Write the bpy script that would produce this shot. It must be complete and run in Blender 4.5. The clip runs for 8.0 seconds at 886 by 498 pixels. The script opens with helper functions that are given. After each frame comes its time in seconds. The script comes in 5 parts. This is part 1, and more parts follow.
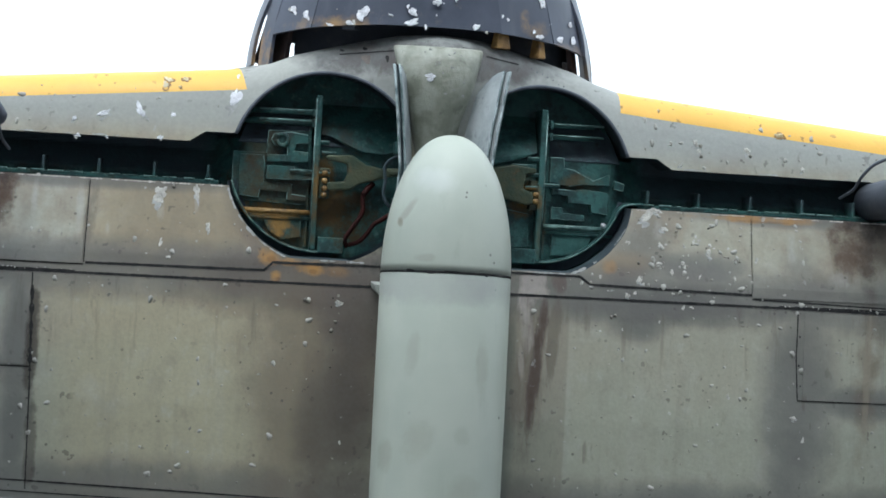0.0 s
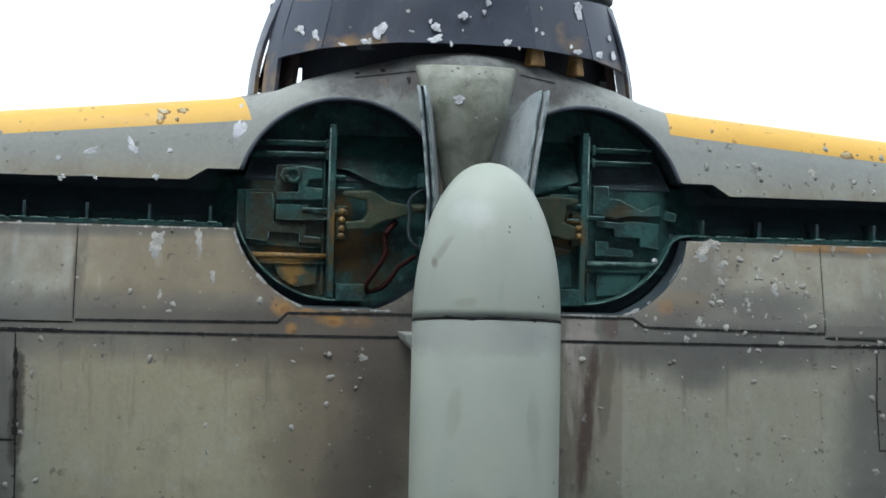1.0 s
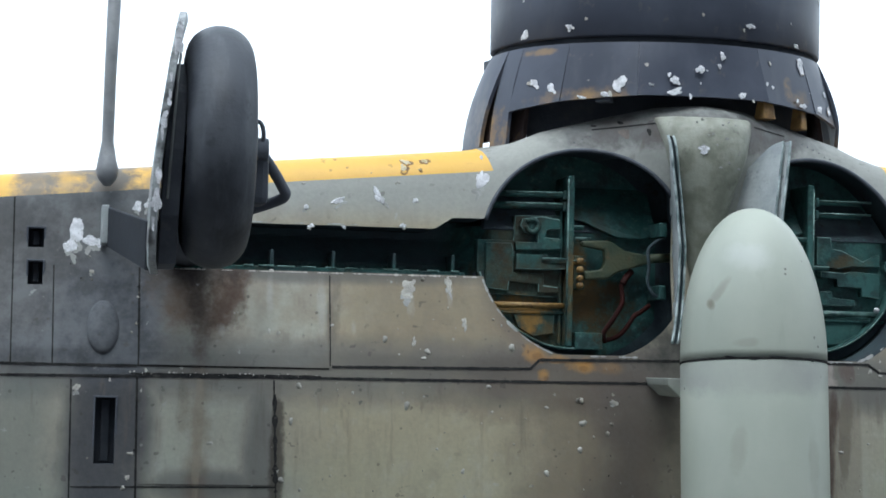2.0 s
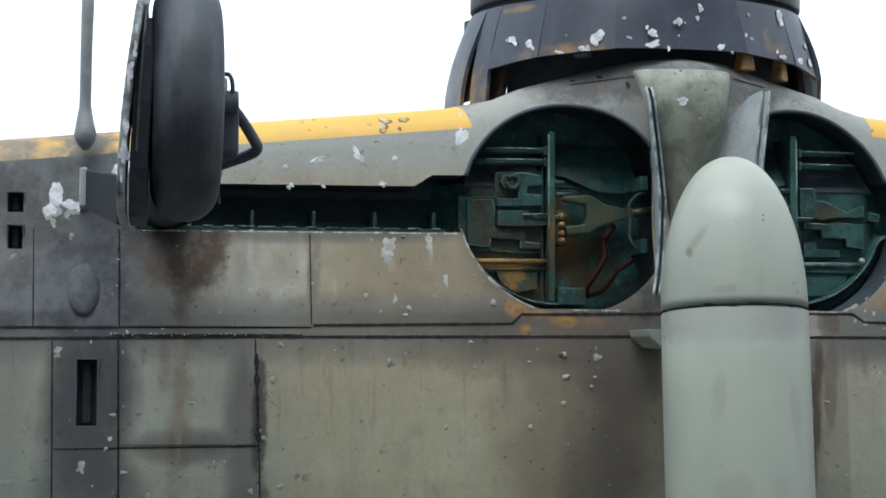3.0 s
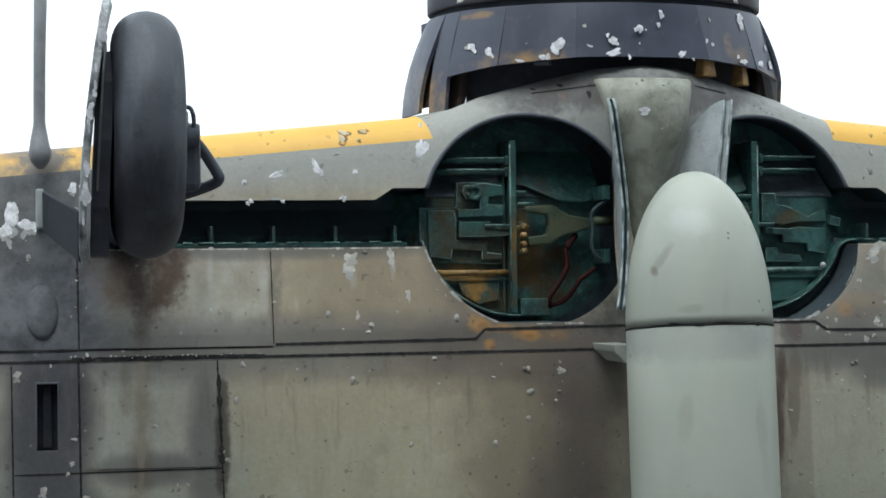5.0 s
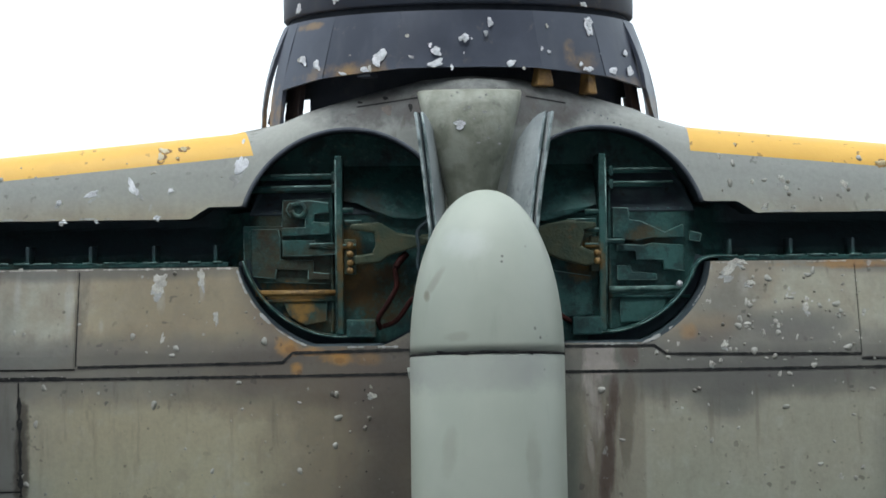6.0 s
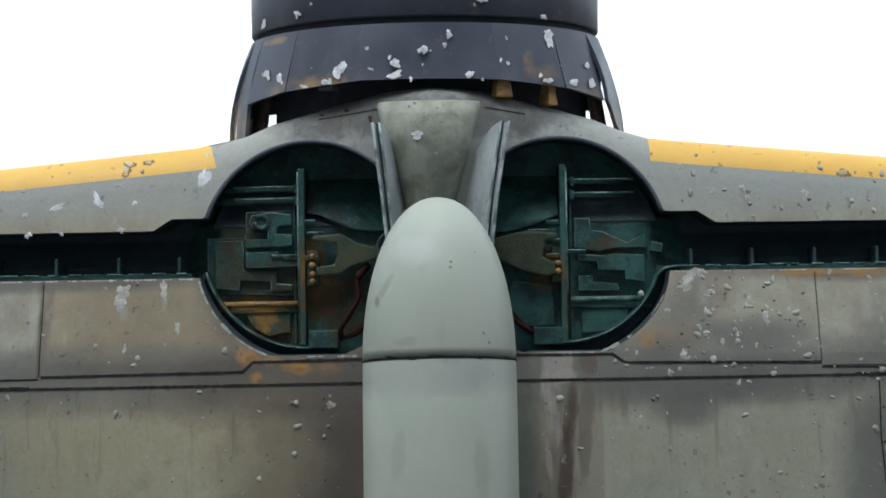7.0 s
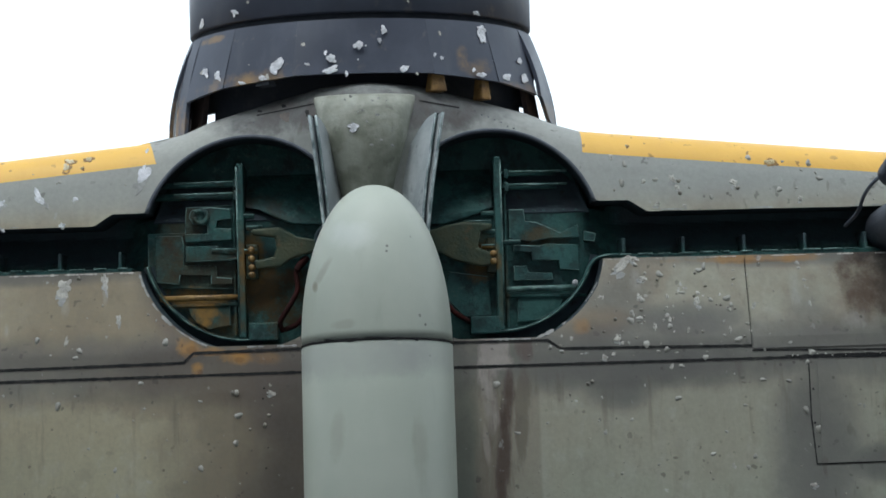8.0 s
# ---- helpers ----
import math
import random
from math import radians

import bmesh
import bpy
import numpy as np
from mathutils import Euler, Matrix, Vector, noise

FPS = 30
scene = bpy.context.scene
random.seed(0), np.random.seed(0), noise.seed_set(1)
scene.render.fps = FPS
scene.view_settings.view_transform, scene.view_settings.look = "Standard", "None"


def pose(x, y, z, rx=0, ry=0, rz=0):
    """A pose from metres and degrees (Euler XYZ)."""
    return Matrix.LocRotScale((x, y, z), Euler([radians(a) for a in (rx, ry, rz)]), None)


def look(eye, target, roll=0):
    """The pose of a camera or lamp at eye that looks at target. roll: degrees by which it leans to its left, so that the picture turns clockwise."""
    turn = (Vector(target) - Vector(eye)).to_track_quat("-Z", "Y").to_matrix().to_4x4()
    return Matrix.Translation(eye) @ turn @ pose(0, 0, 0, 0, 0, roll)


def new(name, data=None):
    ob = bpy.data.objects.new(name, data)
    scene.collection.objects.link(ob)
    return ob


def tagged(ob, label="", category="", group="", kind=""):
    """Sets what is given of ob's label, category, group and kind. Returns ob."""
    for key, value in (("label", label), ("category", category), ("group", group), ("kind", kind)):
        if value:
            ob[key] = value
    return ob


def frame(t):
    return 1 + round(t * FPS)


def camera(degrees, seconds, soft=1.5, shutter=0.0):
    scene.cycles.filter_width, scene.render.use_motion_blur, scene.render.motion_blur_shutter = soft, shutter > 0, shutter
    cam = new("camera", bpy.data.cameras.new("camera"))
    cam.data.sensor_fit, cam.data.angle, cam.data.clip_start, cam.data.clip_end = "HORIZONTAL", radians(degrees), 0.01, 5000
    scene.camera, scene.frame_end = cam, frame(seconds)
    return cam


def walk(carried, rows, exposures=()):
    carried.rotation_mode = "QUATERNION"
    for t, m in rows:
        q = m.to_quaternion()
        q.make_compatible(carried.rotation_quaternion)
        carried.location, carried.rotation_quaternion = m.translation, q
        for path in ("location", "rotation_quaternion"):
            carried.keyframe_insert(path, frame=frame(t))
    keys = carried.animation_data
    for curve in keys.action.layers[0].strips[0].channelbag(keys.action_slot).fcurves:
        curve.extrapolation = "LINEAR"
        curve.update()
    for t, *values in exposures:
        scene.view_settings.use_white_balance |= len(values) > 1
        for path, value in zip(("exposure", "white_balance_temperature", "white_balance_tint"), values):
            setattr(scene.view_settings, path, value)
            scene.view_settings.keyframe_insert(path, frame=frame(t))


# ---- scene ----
# All sizes below are in units of the fitted plan; K turns them into metres (a model of about 1:32).
K = 1 / 37.0
FOV = 25.55
ROWS = [  # seconds, eye, point looked at, roll
    (0.0, (-0.8083, -8.0732, 0.2981), (-0.0728, -1.1142, 0.1187), 3.349),
    (0.5, (-0.6565, -7.3454, 0.5756), (0.0222, -0.3867, 0.2343), 2.203),
    (1.0, (-0.9452, -7.1361, 0.2488), (-0.1136, -0.1856, 0.2465), 1.626),
    (1.5, (-1.7172, -7.0880, -0.2182), (-0.4537, -0.2133, 0.1590), 0.894),
    (2.0, (-2.3354, -7.0177, -0.0224), (-1.0560, -0.1476, 0.3842), 1.316),
    (2.2, (-2.3339, -7.0366, -0.1061), (-1.0477, -0.1702, 0.3390), 1.352),
    (3.3, (-2.1374, -7.0224, -0.1897), (-0.9225, -0.1390, 0.1883), -0.443),
    (3.5, (-2.2032, -7.0191, -0.0962), (-0.8709, -0.1538, 0.2086), -0.698),
    (4.0, (-2.2069, -6.9998, 0.0281), (-0.8308, -0.1410, 0.2816), -0.847),
    (4.2, (-2.3263, -6.9339, 0.1130), (-0.8371, -0.0959, 0.2700), -0.660),
    (5.3, (-2.1224, -6.9741, 0.2135), (-0.7957, -0.1016, 0.3081), -0.335),
    (5.5, (-1.8557, -6.8922, 0.2740), (-0.6865, 0.0093, 0.3136), 0.125),
    (6.0, (-0.2750, -6.9294, 0.2998), (-0.1155, 0.0686, 0.3584), -0.722),
    (6.5, (0.1495, -6.9080, 0.2236), (0.0479, 0.0894, 0.3855), -0.889),
    (7.0, (0.0712, -6.9734, 0.1515), (0.0315, 0.0223, 0.3909), -0.923),
    (7.5, (0.0317, -7.0403, 0.0445), (0.0523, -0.0483, 0.3786), -1.008),
    (8.0, (0.1006, -7.0881, -0.0741), (0.2571, -0.1022, 0.3419), -1.692),
]
EXPOSURES = [(t, 1.78 + d, k, 3) for t, d, k in ((0.0, 0.43, 5730), (0.5, 0.15, 5800), (1.0, 0.11, 5820), (1.5, 0.26, 5760), (2.0, 0.22, 5710), (3.5, 0.16, 6020), (4.2, 0.14, 6060), (5.5, 0.12, 5950), (6.0, 0.1, 5960),
                                                (6.5, 0.04, 5950), (7.0, -0.04, 5900), (7.5, -0.08, 5850), (8.0, -0.08, 5850))]  # seconds, stops, kelvin, tint
cam = camera(FOV, 8.0, 1.7)
walk(cam, [(t, look(Vector(e) * K, Vector(p) * K, roll)) for t, e, p, roll in ROWS], EXPOSURES)

# ---- light: a bright overcast sky ----
world = bpy.data.worlds.new("overcast_sky")
world.use_nodes = True
scene.world = world
wt = world.node_tree
sky = wt.nodes.new("ShaderNodeTexSky")
sky.sky_type = "NISHITA"
sky.sun_disc = False
sky.sun_elevation, sky.sun_rotation = radians(58), radians(200)
sky.air_density, sky.dust_density, sky.ozone_density = 1.0, 4.0, 1.0
cloud = wt.nodes.new("ShaderNodeHueSaturation")
cloud.inputs["Saturation"].default_value = 0.3
wt.links.new(sky.outputs[0], cloud.inputs["Color"])
veil = wt.nodes.new("ShaderNodeMix")
veil.data_type = "RGBA"
veil.inputs[0].default_value = 0.6
veil.inputs[7].default_value = (3.7, 3.75, 3.85, 1)
wt.links.new(cloud.outputs[0], veil.inputs[6])
wt.links.new(veil.outputs[2], wt.nodes["Background"].inputs["Color"])
wt.nodes["Background"].inputs["Strength"].default_value = 0.12

sun = new("sun", bpy.data.lights.new("sun", "SUN"))
sun.data.energy, sun.data.angle, sun.data.color = 0.3, radians(35), (1.0, 0.97, 0.93)
sun.matrix_world = look((-0.2, -0.55, 1.35), (0, 0, 0))


# ---- node helpers ----
class Paint:
    """A node material; positions are in plan units."""

    def __init__(self, name, rough=0.6, metal=0.0):
        self.m = bpy.data.materials.new(name)
        self.m.use_nodes = True
        self.t = self.m.node_tree
        self.b = self.t.nodes["Principled BSDF"]
        self.b.inputs["Roughness"].default_value = rough
        self.b.inputs["Metallic"].default_value = metal
        geo = self.t.nodes.new("ShaderNodeNewGeometry")
        self.p = self.vec("MULTIPLY", geo.outputs["Position"], (1 / K, 1 / K, 1 / K))
        sep = self.t.nodes.new("ShaderNodeSeparateXYZ")
        self.t.links.new(self.p, sep.inputs[0])
        self.x, self.y, self.z = sep.outputs

    def put(self, sock, v):
        if isinstance(v, bpy.types.NodeSocket):
            self.t.links.new(v, sock)
        elif isinstance(v, (tuple, list)) and len(v) == 3 and sock.type == "RGBA":
            sock.default_value = (*v, 1)
        else:
            sock.default_value = v

    def vec(self, op, a, b):
        n = self.t.nodes.new("ShaderNodeVectorMath")
        n.operation = op
        self.put(n.inputs[0], a)
        self.put(n.inputs[1], b)
        return n.outputs[0]

    def calc(self, op, a, b=0.0, clamp=False):
        n = self.t.nodes.new("ShaderNodeMath")
        n.operation, n.use_clamp = op, clamp
        self.put(n.inputs[0], a)
        self.put(n.inputs[1], b)
        return n.outputs[0]

    def noise(self, scale, detail=3.0, rough=0.55, stretch=(1, 1, 1)):
        n = self.t.nodes.new("ShaderNodeTexNoise")
        n.inputs["Scale"].default_value = scale
        n.inputs["Detail"].default_value = detail
        n.inputs["Roughness"].default_value = rough
        self.t.links.new(self.vec("MULTIPLY", self.p, stretch), n.inputs["Vector"])
        return n.outputs["Fac"]

    def spots(self, scale, size, stretch=(1, 1, 1)):
        """1 inside scattered round spots."""
        n = self.t.nodes.new("ShaderNodeTexVoronoi")
        n.inputs["Scale"].default_value = scale
        self.t.links.new(self.vec("MULTIPLY", self.p, stretch), n.inputs["Vector"])
        return self.span(n.outputs["Distance"], size, size * 0.6)

    def span(self, f, lo, hi, a=0.0, b=1.0):
        n = self.t.nodes.new("ShaderNodeMapRange")
        n.interpolation_type = "SMOOTHSTEP"
        self.put(n.inputs["Value"], f)
        for key, v in (("From Min", lo), ("From Max", hi), ("To Min", a), ("To Max", b)):
            n.inputs[key].default_value = v
        return n.outputs[0]

    def mix(self, f, a, b, kind="MIX"):
        n = self.t.nodes.new("ShaderNodeMix")
        n.data_type, n.blend_type = "RGBA", kind
        self.put(n.inputs[0], f)
        self.put(n.inputs[6], a)
        self.put(n.inputs[7], b)
        return n.outputs[2]

    def blob(self, x, z, wx, wz, lean=0.0, power=2.0, rag=None, edge=0.0):
        """A soft spot round (x, z), 1 in its middle; lean shifts it sideways with height."""
        dx = self.calc("SUBTRACT", self.x, x)
        dz = self.calc("SUBTRACT", self.z, z)
        if lean:
            dx = self.calc("SUBTRACT", dx, self.calc("MULTIPLY", dz, lean))
        a = self.calc("POWER", self.calc("ABSOLUTE", self.calc("DIVIDE", dx, wx)), power)
        b = self.calc("POWER", self.calc("ABSOLUTE", self.calc("DIVIDE", dz, wz)), power)
        s = self.calc("ADD", a, b)
        if rag is not None:
            s = self.calc("ADD", s, rag)
        return self.span(s, 1.15, edge)

    def most(self, *fs):
        out = fs[0]
        for f in fs[1:]:
            out = self.calc("MAXIMUM", out, f)
        return out

    def times(self, a, b):
        return self.calc("MULTIPLY", a, b, True)

    def done(self, colour, bump=None, strength=0.3, depth=0.002, rough=None):
        self.put(self.b.inputs["Base Color"], colour)
        if rough is not None:
            self.put(self.b.inputs["Roughness"], rough)
        if bump is not None:
            n = self.t.nodes.new("ShaderNodeBump")
            n.inputs["Strength"].default_value = strength
            n.inputs["Distance"].default_value = depth * K
            self.put(n.inputs["Height"], bump)
            self.t.links.new(n.outputs[0], self.b.inputs["Normal"])
        return self.m


def grey_paint():
    """The weathered light grey of the underside: warm in the panels' middles, slate and sooty along their edges."""
    q = Paint("grey_paint", 0.6)
    q.b.inputs["Specular IOR Level"].default_value = 0.2
    big, fine = q.noise(1.6, 4), q.noise(60, 3, 0.6)
    streak = q.noise(11, 4, 0.6, (1, 1, 0.10))
    mott = q.noise(6, 5, 0.6)
    rag = q.calc("MULTIPLY", q.calc("SUBTRACT", q.noise(9, 7, 0.68), 0.5), 3.2)
    soft = q.calc("MULTIPLY", q.calc("SUBTRACT", q.noise(4, 4, 0.6), 0.5), 1.2)

    def stain_or_shade(c, x, z, w, h, f, colour, lean=0.0, r=rag, power=2.0, edge=0.3):
        return q.mix(q.calc("MULTIPLY", q.blob(x, z, w, h, lean, power, r, 0.0 if r is soft else edge), f), c, colour)

    warm, green, slate = (0.345, 0.316, 0.245), (0.318, 0.325, 0.256), (0.098, 0.096, 0.095)
    c = q.mix(q.span(q.calc("ADD", q.z, q.calc("MULTIPLY", q.calc("SUBTRACT", big, 0.5), 1.2)), -0.25, -0.6), warm, green)
    c = q.mix(q.span(q.x, 0.3, 0.8, 0, 0.6), c, (0.318, 0.312, 0.246))
    c = q.mix(q.span(q.calc("ABSOLUTE", q.calc("ADD", q.x, 0.95)), 0.75, 0.4, 0, 0.6), c, (0.372, 0.322, 0.205))
    c = q.mix(q.span(mott, 0.5, 0.78, 0, 0.4), c, (0.41, 0.40, 0.345))
    c = q.mix(q.span(mott, 0.46, 0.22, 0, 0.35), c, (0.165, 0.155, 0.135))
    c = q.mix(q.span(streak, 0.52, 0.78, 0, 0.25), c, (0.36, 0.35, 0.30))
    c = q.mix(q.span(streak, 0.45, 0.28, 0, 0.22), c, (0.155, 0.15, 0.135))
    c = stain_or_shade(c, -1.765, 0.125, 0.34, 0.18, 0.55, (0.385, 0.405, 0.35), 0, rag, 8.0)
    c = stain_or_shade(c, -1.87, -0.29, 0.24, 0.19, 0.4, (0.375, 0.395, 0.345), 0, rag, 8.0)
    small = q.noise(22, 5, 0.68, (1, 1, 0.6))
    c = q.mix(q.span(small, 0.54, 0.74, 0, 0.35), c, (0.17, 0.155, 0.13))
    c = q.mix(q.span(small, 0.44, 0.26, 0, 0.3), c, (0.42, 0.41, 0.36))
    # brown bloom in front of the spar, cooler towards the leading edge
    bloom = q.noise(5, 5, 0.65)
    c = q.mix(q.times(q.span(q.z, -0.06, 0.05), q.span(bloom, 0.4, 0.65, 0.05, 0.5)), c, (0.195, 0.145, 0.105))
    c = stain_or_shade(c, -0.98, 0.13, 0.44, 0.24, 0.7, (0.200, 0.160, 0.105), 0, soft, 4.0)
    c = stain_or_shade(c, -0.74, 0.20, 0.14, 0.16, 0.5, (0.13, 0.108, 0.092), -0.4, soft)
    c = stain_or_shade(c, 0.87, 0.13, 0.16, 0.18, 0.6, (0.11, 0.105, 0.098), 0.4, soft)
    c = stain_or_shade(c, 0.29, 0.86, 0.13, 0.10, 0.65, (0.080, 0.083, 0.088), 0, rag, 2.0, -0.4)
    c = stain_or_shade(c, -0.29, 0.86, 0.10, 0.08, 0.45, (0.095, 0.095, 0.097), 0, rag, 2.0, -0.4)
    c = stain_or_shade(c, 0.80, 0.06, 0.16, 0.08, 0.5, (0.235, 0.165, 0.10), 0.4, soft)
    c = stain_or_shade(c, -0.66, 0.05, 0.14, 0.13, 0.55, (0.13, 0.098, 0.08), -0.5, soft)
    c = q.mix(q.span(q.z, 0.44, 0.60, 0, 0.8), c, (0.318, 0.330, 0.315))
    # soot along seams and panel edges
    edges = [q.blob(0, -0.06, 9, 0.15, 0, 2, soft), q.blob(0, -0.98, 9, 0.17, 0, 2, soft), q.blob(-1.86, -0.482, 0.34, 0.075, 0, 2, soft), q.blob(1.95, -0.475, 0.46, 0.09, 0, 2, soft),
             q.blob(1.15, 0.05, 0.28, 0.10, 0, 2, soft), q.blob(0.88, -0.16, 0.17, 0.12, 0, 2, soft), q.blob(-2.118, -0.3, 0.10, 0.5, 0, 2, soft), q.blob(-2.12, 0.1, 0.09, 0.26, 0, 2, soft),
             q.blob(-1.42, 0.30, 0.9, 0.05, 0, 2, soft), q.blob(1.5, 0.30, 0.6, 0.05, 0, 2, soft), q.blob(0.0, 0.88, 0.75, 0.06, 0, 2, soft)]
    edges += [q.blob(x, -0.5, w, 0.72, 0, 2, soft) for x, w in ((-1.675, 0.085), (1.60, 0.2), (-2.23, 0.2))]
    c = q.mix(q.calc("MULTIPLY", q.most(*edges), 0.74), c, slate)
    c = stain_or_shade(c, -1.615, -0.38, 0.032, 0.26, 0.8, (0.055, 0.047, 0.036), 0.03)
    c = stain_or_shade(c, -1.60, -0.78, 0.03, 0.2, 0.6, (0.06, 0.05, 0.04), 0.0)
    c = stain_or_shade(c, -2.22, 0.12, 0.24, 0.28, 0.9, (0.034, 0.036, 0.045), 0, soft)
    c = stain_or_shade(c, -2.05, 0.33, 0.25, 0.16, 0.7, (0.03, 0.031, 0.037), 0, soft)
    c = stain_or_shade(c, -2.23, -0.30, 0.17, 0.36, 0.85, (0.046, 0.049, 0.058), 0, soft, 3.0)
    c = stain_or_shade(c, -2.23, -0.72, 0.24, 0.24, 0.65, (0.056, 0.060, 0.070), 0, soft, 3.0)
    c = stain_or_shade(c, -2.4, 0.2, 0.3, 0.36, 0.3, (0.034, 0.036, 0.045), 0, soft, 3.0)
    # Mottled grime on the belly's front, darkened further to mute its sky light.
    c = stain_or_shade(c, 0.0, 0.885, 0.66, 0.10, 0.95, (0.075, 0.078, 0.083), 0, rag, 4.0, -0.6)
    c = stain_or_shade(c, 0.0, 0.87, 0.5, 0.08, 0.5, (0.10, 0.078, 0.062), 0, q.calc("MULTIPLY", rag, 1.6), 4.0, -1.0)
    c = stain_or_shade(c, -0.58, -0.06, 0.50, 0.13, 0.55, (0.075, 0.060, 0.050), 0, soft)
    c = stain_or_shade(c, -0.80, -0.15, 0.30, 0.10, 0.35, (0.13, 0.100, 0.075), 0, rag)
    c = stain_or_shade(c, 1.1, -0.10, 0.6, 0.09, 0.5, (0.080, 0.076, 0.074), 0, soft)
    # the sooty outer wing; beside the tank, grime with its soft shade painted in
    c = q.mix(q.times(q.span(q.x, -1.78, -2.12), q.span(q.z, -0.16, -0.02, 0, 0.85)), c, q.mix(q.span(q.noise(6, 5, 0.68), 0.36, 0.64), (0.044, 0.048, 0.057), (0.118, 0.125, 0.138)))
    c = q.mix(q.times(q.span(q.x, -2.30, -2.5), q.span(q.z, -0.05, -0.16, 0, 0.6)), c, (0.15, 0.17, 0.158))
    c = stain_or_shade(c, -0.42, -0.50, 0.40, 0.68, 0.72, (0.142, 0.113, 0.082), 0, soft)
    c = stain_or_shade(c, -0.38, -0.66, 0.17, 0.52, 0.65, (0.064, 0.056, 0.050), 0, soft)
    c = stain_or_shade(c, -0.30, -0.15, 0.24, 0.24, 0.6, (0.10, 0.084, 0.076), 0, soft)
    c = stain_or_shade(c, -0.28, -0.45, 0.15, 0.5, 0.55, (0.072, 0.060, 0.050), 0, soft)
    # right of the tank: a dark strip, a worn pale run, a brown run, and an old overspray edge
    over = q.calc("ADD", q.x, q.calc("MULTIPLY", q.calc("SUBTRACT", q.noise(30, 3), 0.5), 0.012))
    c = q.mix(q.times(q.times(q.span(over, 0.596, 0.584), q.span(q.x, 0.2, 0.25)), q.span(q.z, -0.08, -0.2, 0, 0.34)), c, (0.150, 0.130, 0.100))
    c = stain_or_shade(c, 0.31, -0.6, 0.075, 0.66, 0.7, (0.082, 0.096, 0.084), 0, soft)
    run = q.calc("MULTIPLY", q.calc("SUBTRACT", q.noise(16, 5, 0.7, (1, 1, 0.22)), 0.5), 3.4)
    c = stain_or_shade(c, -1.412, 0.16, 0.032, 0.17, 0.6, (0.085, 0.075, 0.066), 0.06, run, 2.0, -0.4)
    c = stain_or_shade(c, 0.43, -0.03, 0.062, 0.10, 0.75, (0.35, 0.31, 0.285), 0, run)
    c = stain_or_shade(c, 0.42, -0.48, 0.075, 0.36, 0.7, (0.135, 0.100, 0.080), 0.02, run, 2.0, -0.3)
    c = stain_or_shade(c, 0.455, -0.42, 0.030, 0.32, 0.8, (0.072, 0.050, 0.040), 0.10, run, 2.0, -0.3)
    c = stain_or_shade(c, 0.475, -0.20, 0.028, 0.14, 0.75, (0.070, 0.047, 0.038), 0.10, run, 2.0, -0.3)
    c = stain_or_shade(c, 0.402, -0.19, 0.034, 0.15, 0.95, (0.37, 0.33, 0.295), -0.12, run, 2.0, 0.1)
    c = stain_or_shade(c, 0.395, -0.36, 0.014, 0.10, 0.7, (0.36, 0.32, 0.28), -0.1, run)
    c = stain_or_shade(c, 0.46, -0.07, 0.05, 0.03, 0.8, (0.34, 0.30, 0.27), 0, rag)
    c = stain_or_shade(c, 0.53, -0.25, 0.03, 0.2, 0.5, (0.10, 0.075, 0.058), 0.04, run)
    c = stain_or_shade(c, -0.47, -0.30, 0.05, 0.25, 0.2, (0.13, 0.098, 0.072), 0, run)
    c = stain_or_shade(c, 0.54, -0.02, 0.04, 0.06, 0.6, (0.10, 0.066, 0.055), 0, run)
    for sx in (-1, 1):
        c = stain_or_shade(c, sx * 0.19, 0.05, 0.17, 0.11, 0.85, (0.034, 0.036, 0.034), 0, rag, 2.0, -0.4)
    # oil run below each leg
    for sx, f in ((-1, 0.9), (1, 0.75)):
        c = stain_or_shade(c, sx * 1.90, 0.20, 0.19, 0.17, f * 0.9, (0.100, 0.066, 0.044), 0, rag, 3.0, -0.2)
        c = stain_or_shade(c, sx * 1.80, 0.20, 0.085, 0.15, f * 0.95, (0.068, 0.040, 0.027), 0, rag, 2.0, -0.2)
        c = stain_or_shade(c, sx * 1.90, 0.15, 0.055, 0.24, f * 0.9, (0.036, 0.024, 0.019), 0, rag, 2.0, -0.4)
        c = stain_or_shade(c, sx * 1.93, 0.30, 0.19, 0.09, f, (0.024, 0.021, 0.022), 0, rag, 2.0, -0.4)
        c = stain_or_shade(c, sx * 1.90, -0.38, 0.06, 0.40, 0.8, (0.128, 0.086, 0.054), 0.02, rag, 2.0, -1.0)
        c = stain_or_shade(c, sx * 1.90, -0.33, 0.018, 0.3, 0.55, (0.26, 0.225, 0.17), 0.02, run)
        c = stain_or_shade(c, sx * 1.955, -0.2, 0.03, 0.14, 0.6, (0.095, 0.065, 0.042), 0.03, rag, 2.0, -0.8)
    for x, z, w, h in ((-1.645, 0.20, 0.016, 0.09), (-1.455, 0.18, 0.02, 0.12), (-1.13, 0.20, 0.02, 0.07), (-0.98, 0.24, 0.014, 0.06), (-1.82, 0.08, 0.02, 0.03), (-1.34, 0.10, 0.012, 0.03), (1.56, 0.17, 0.03, 0.08), (1.78, 0.05, 0.06, 0.05),
                       (-1.24, 0.44, 0.3, 0.02), (0.97, 0.22, 0.03, 0.05)):
        c = stain_or_shade(c, x, z, w, h, 0.4, (0.40, 0.40, 0.37), 0, run, 2.0, -0.4)
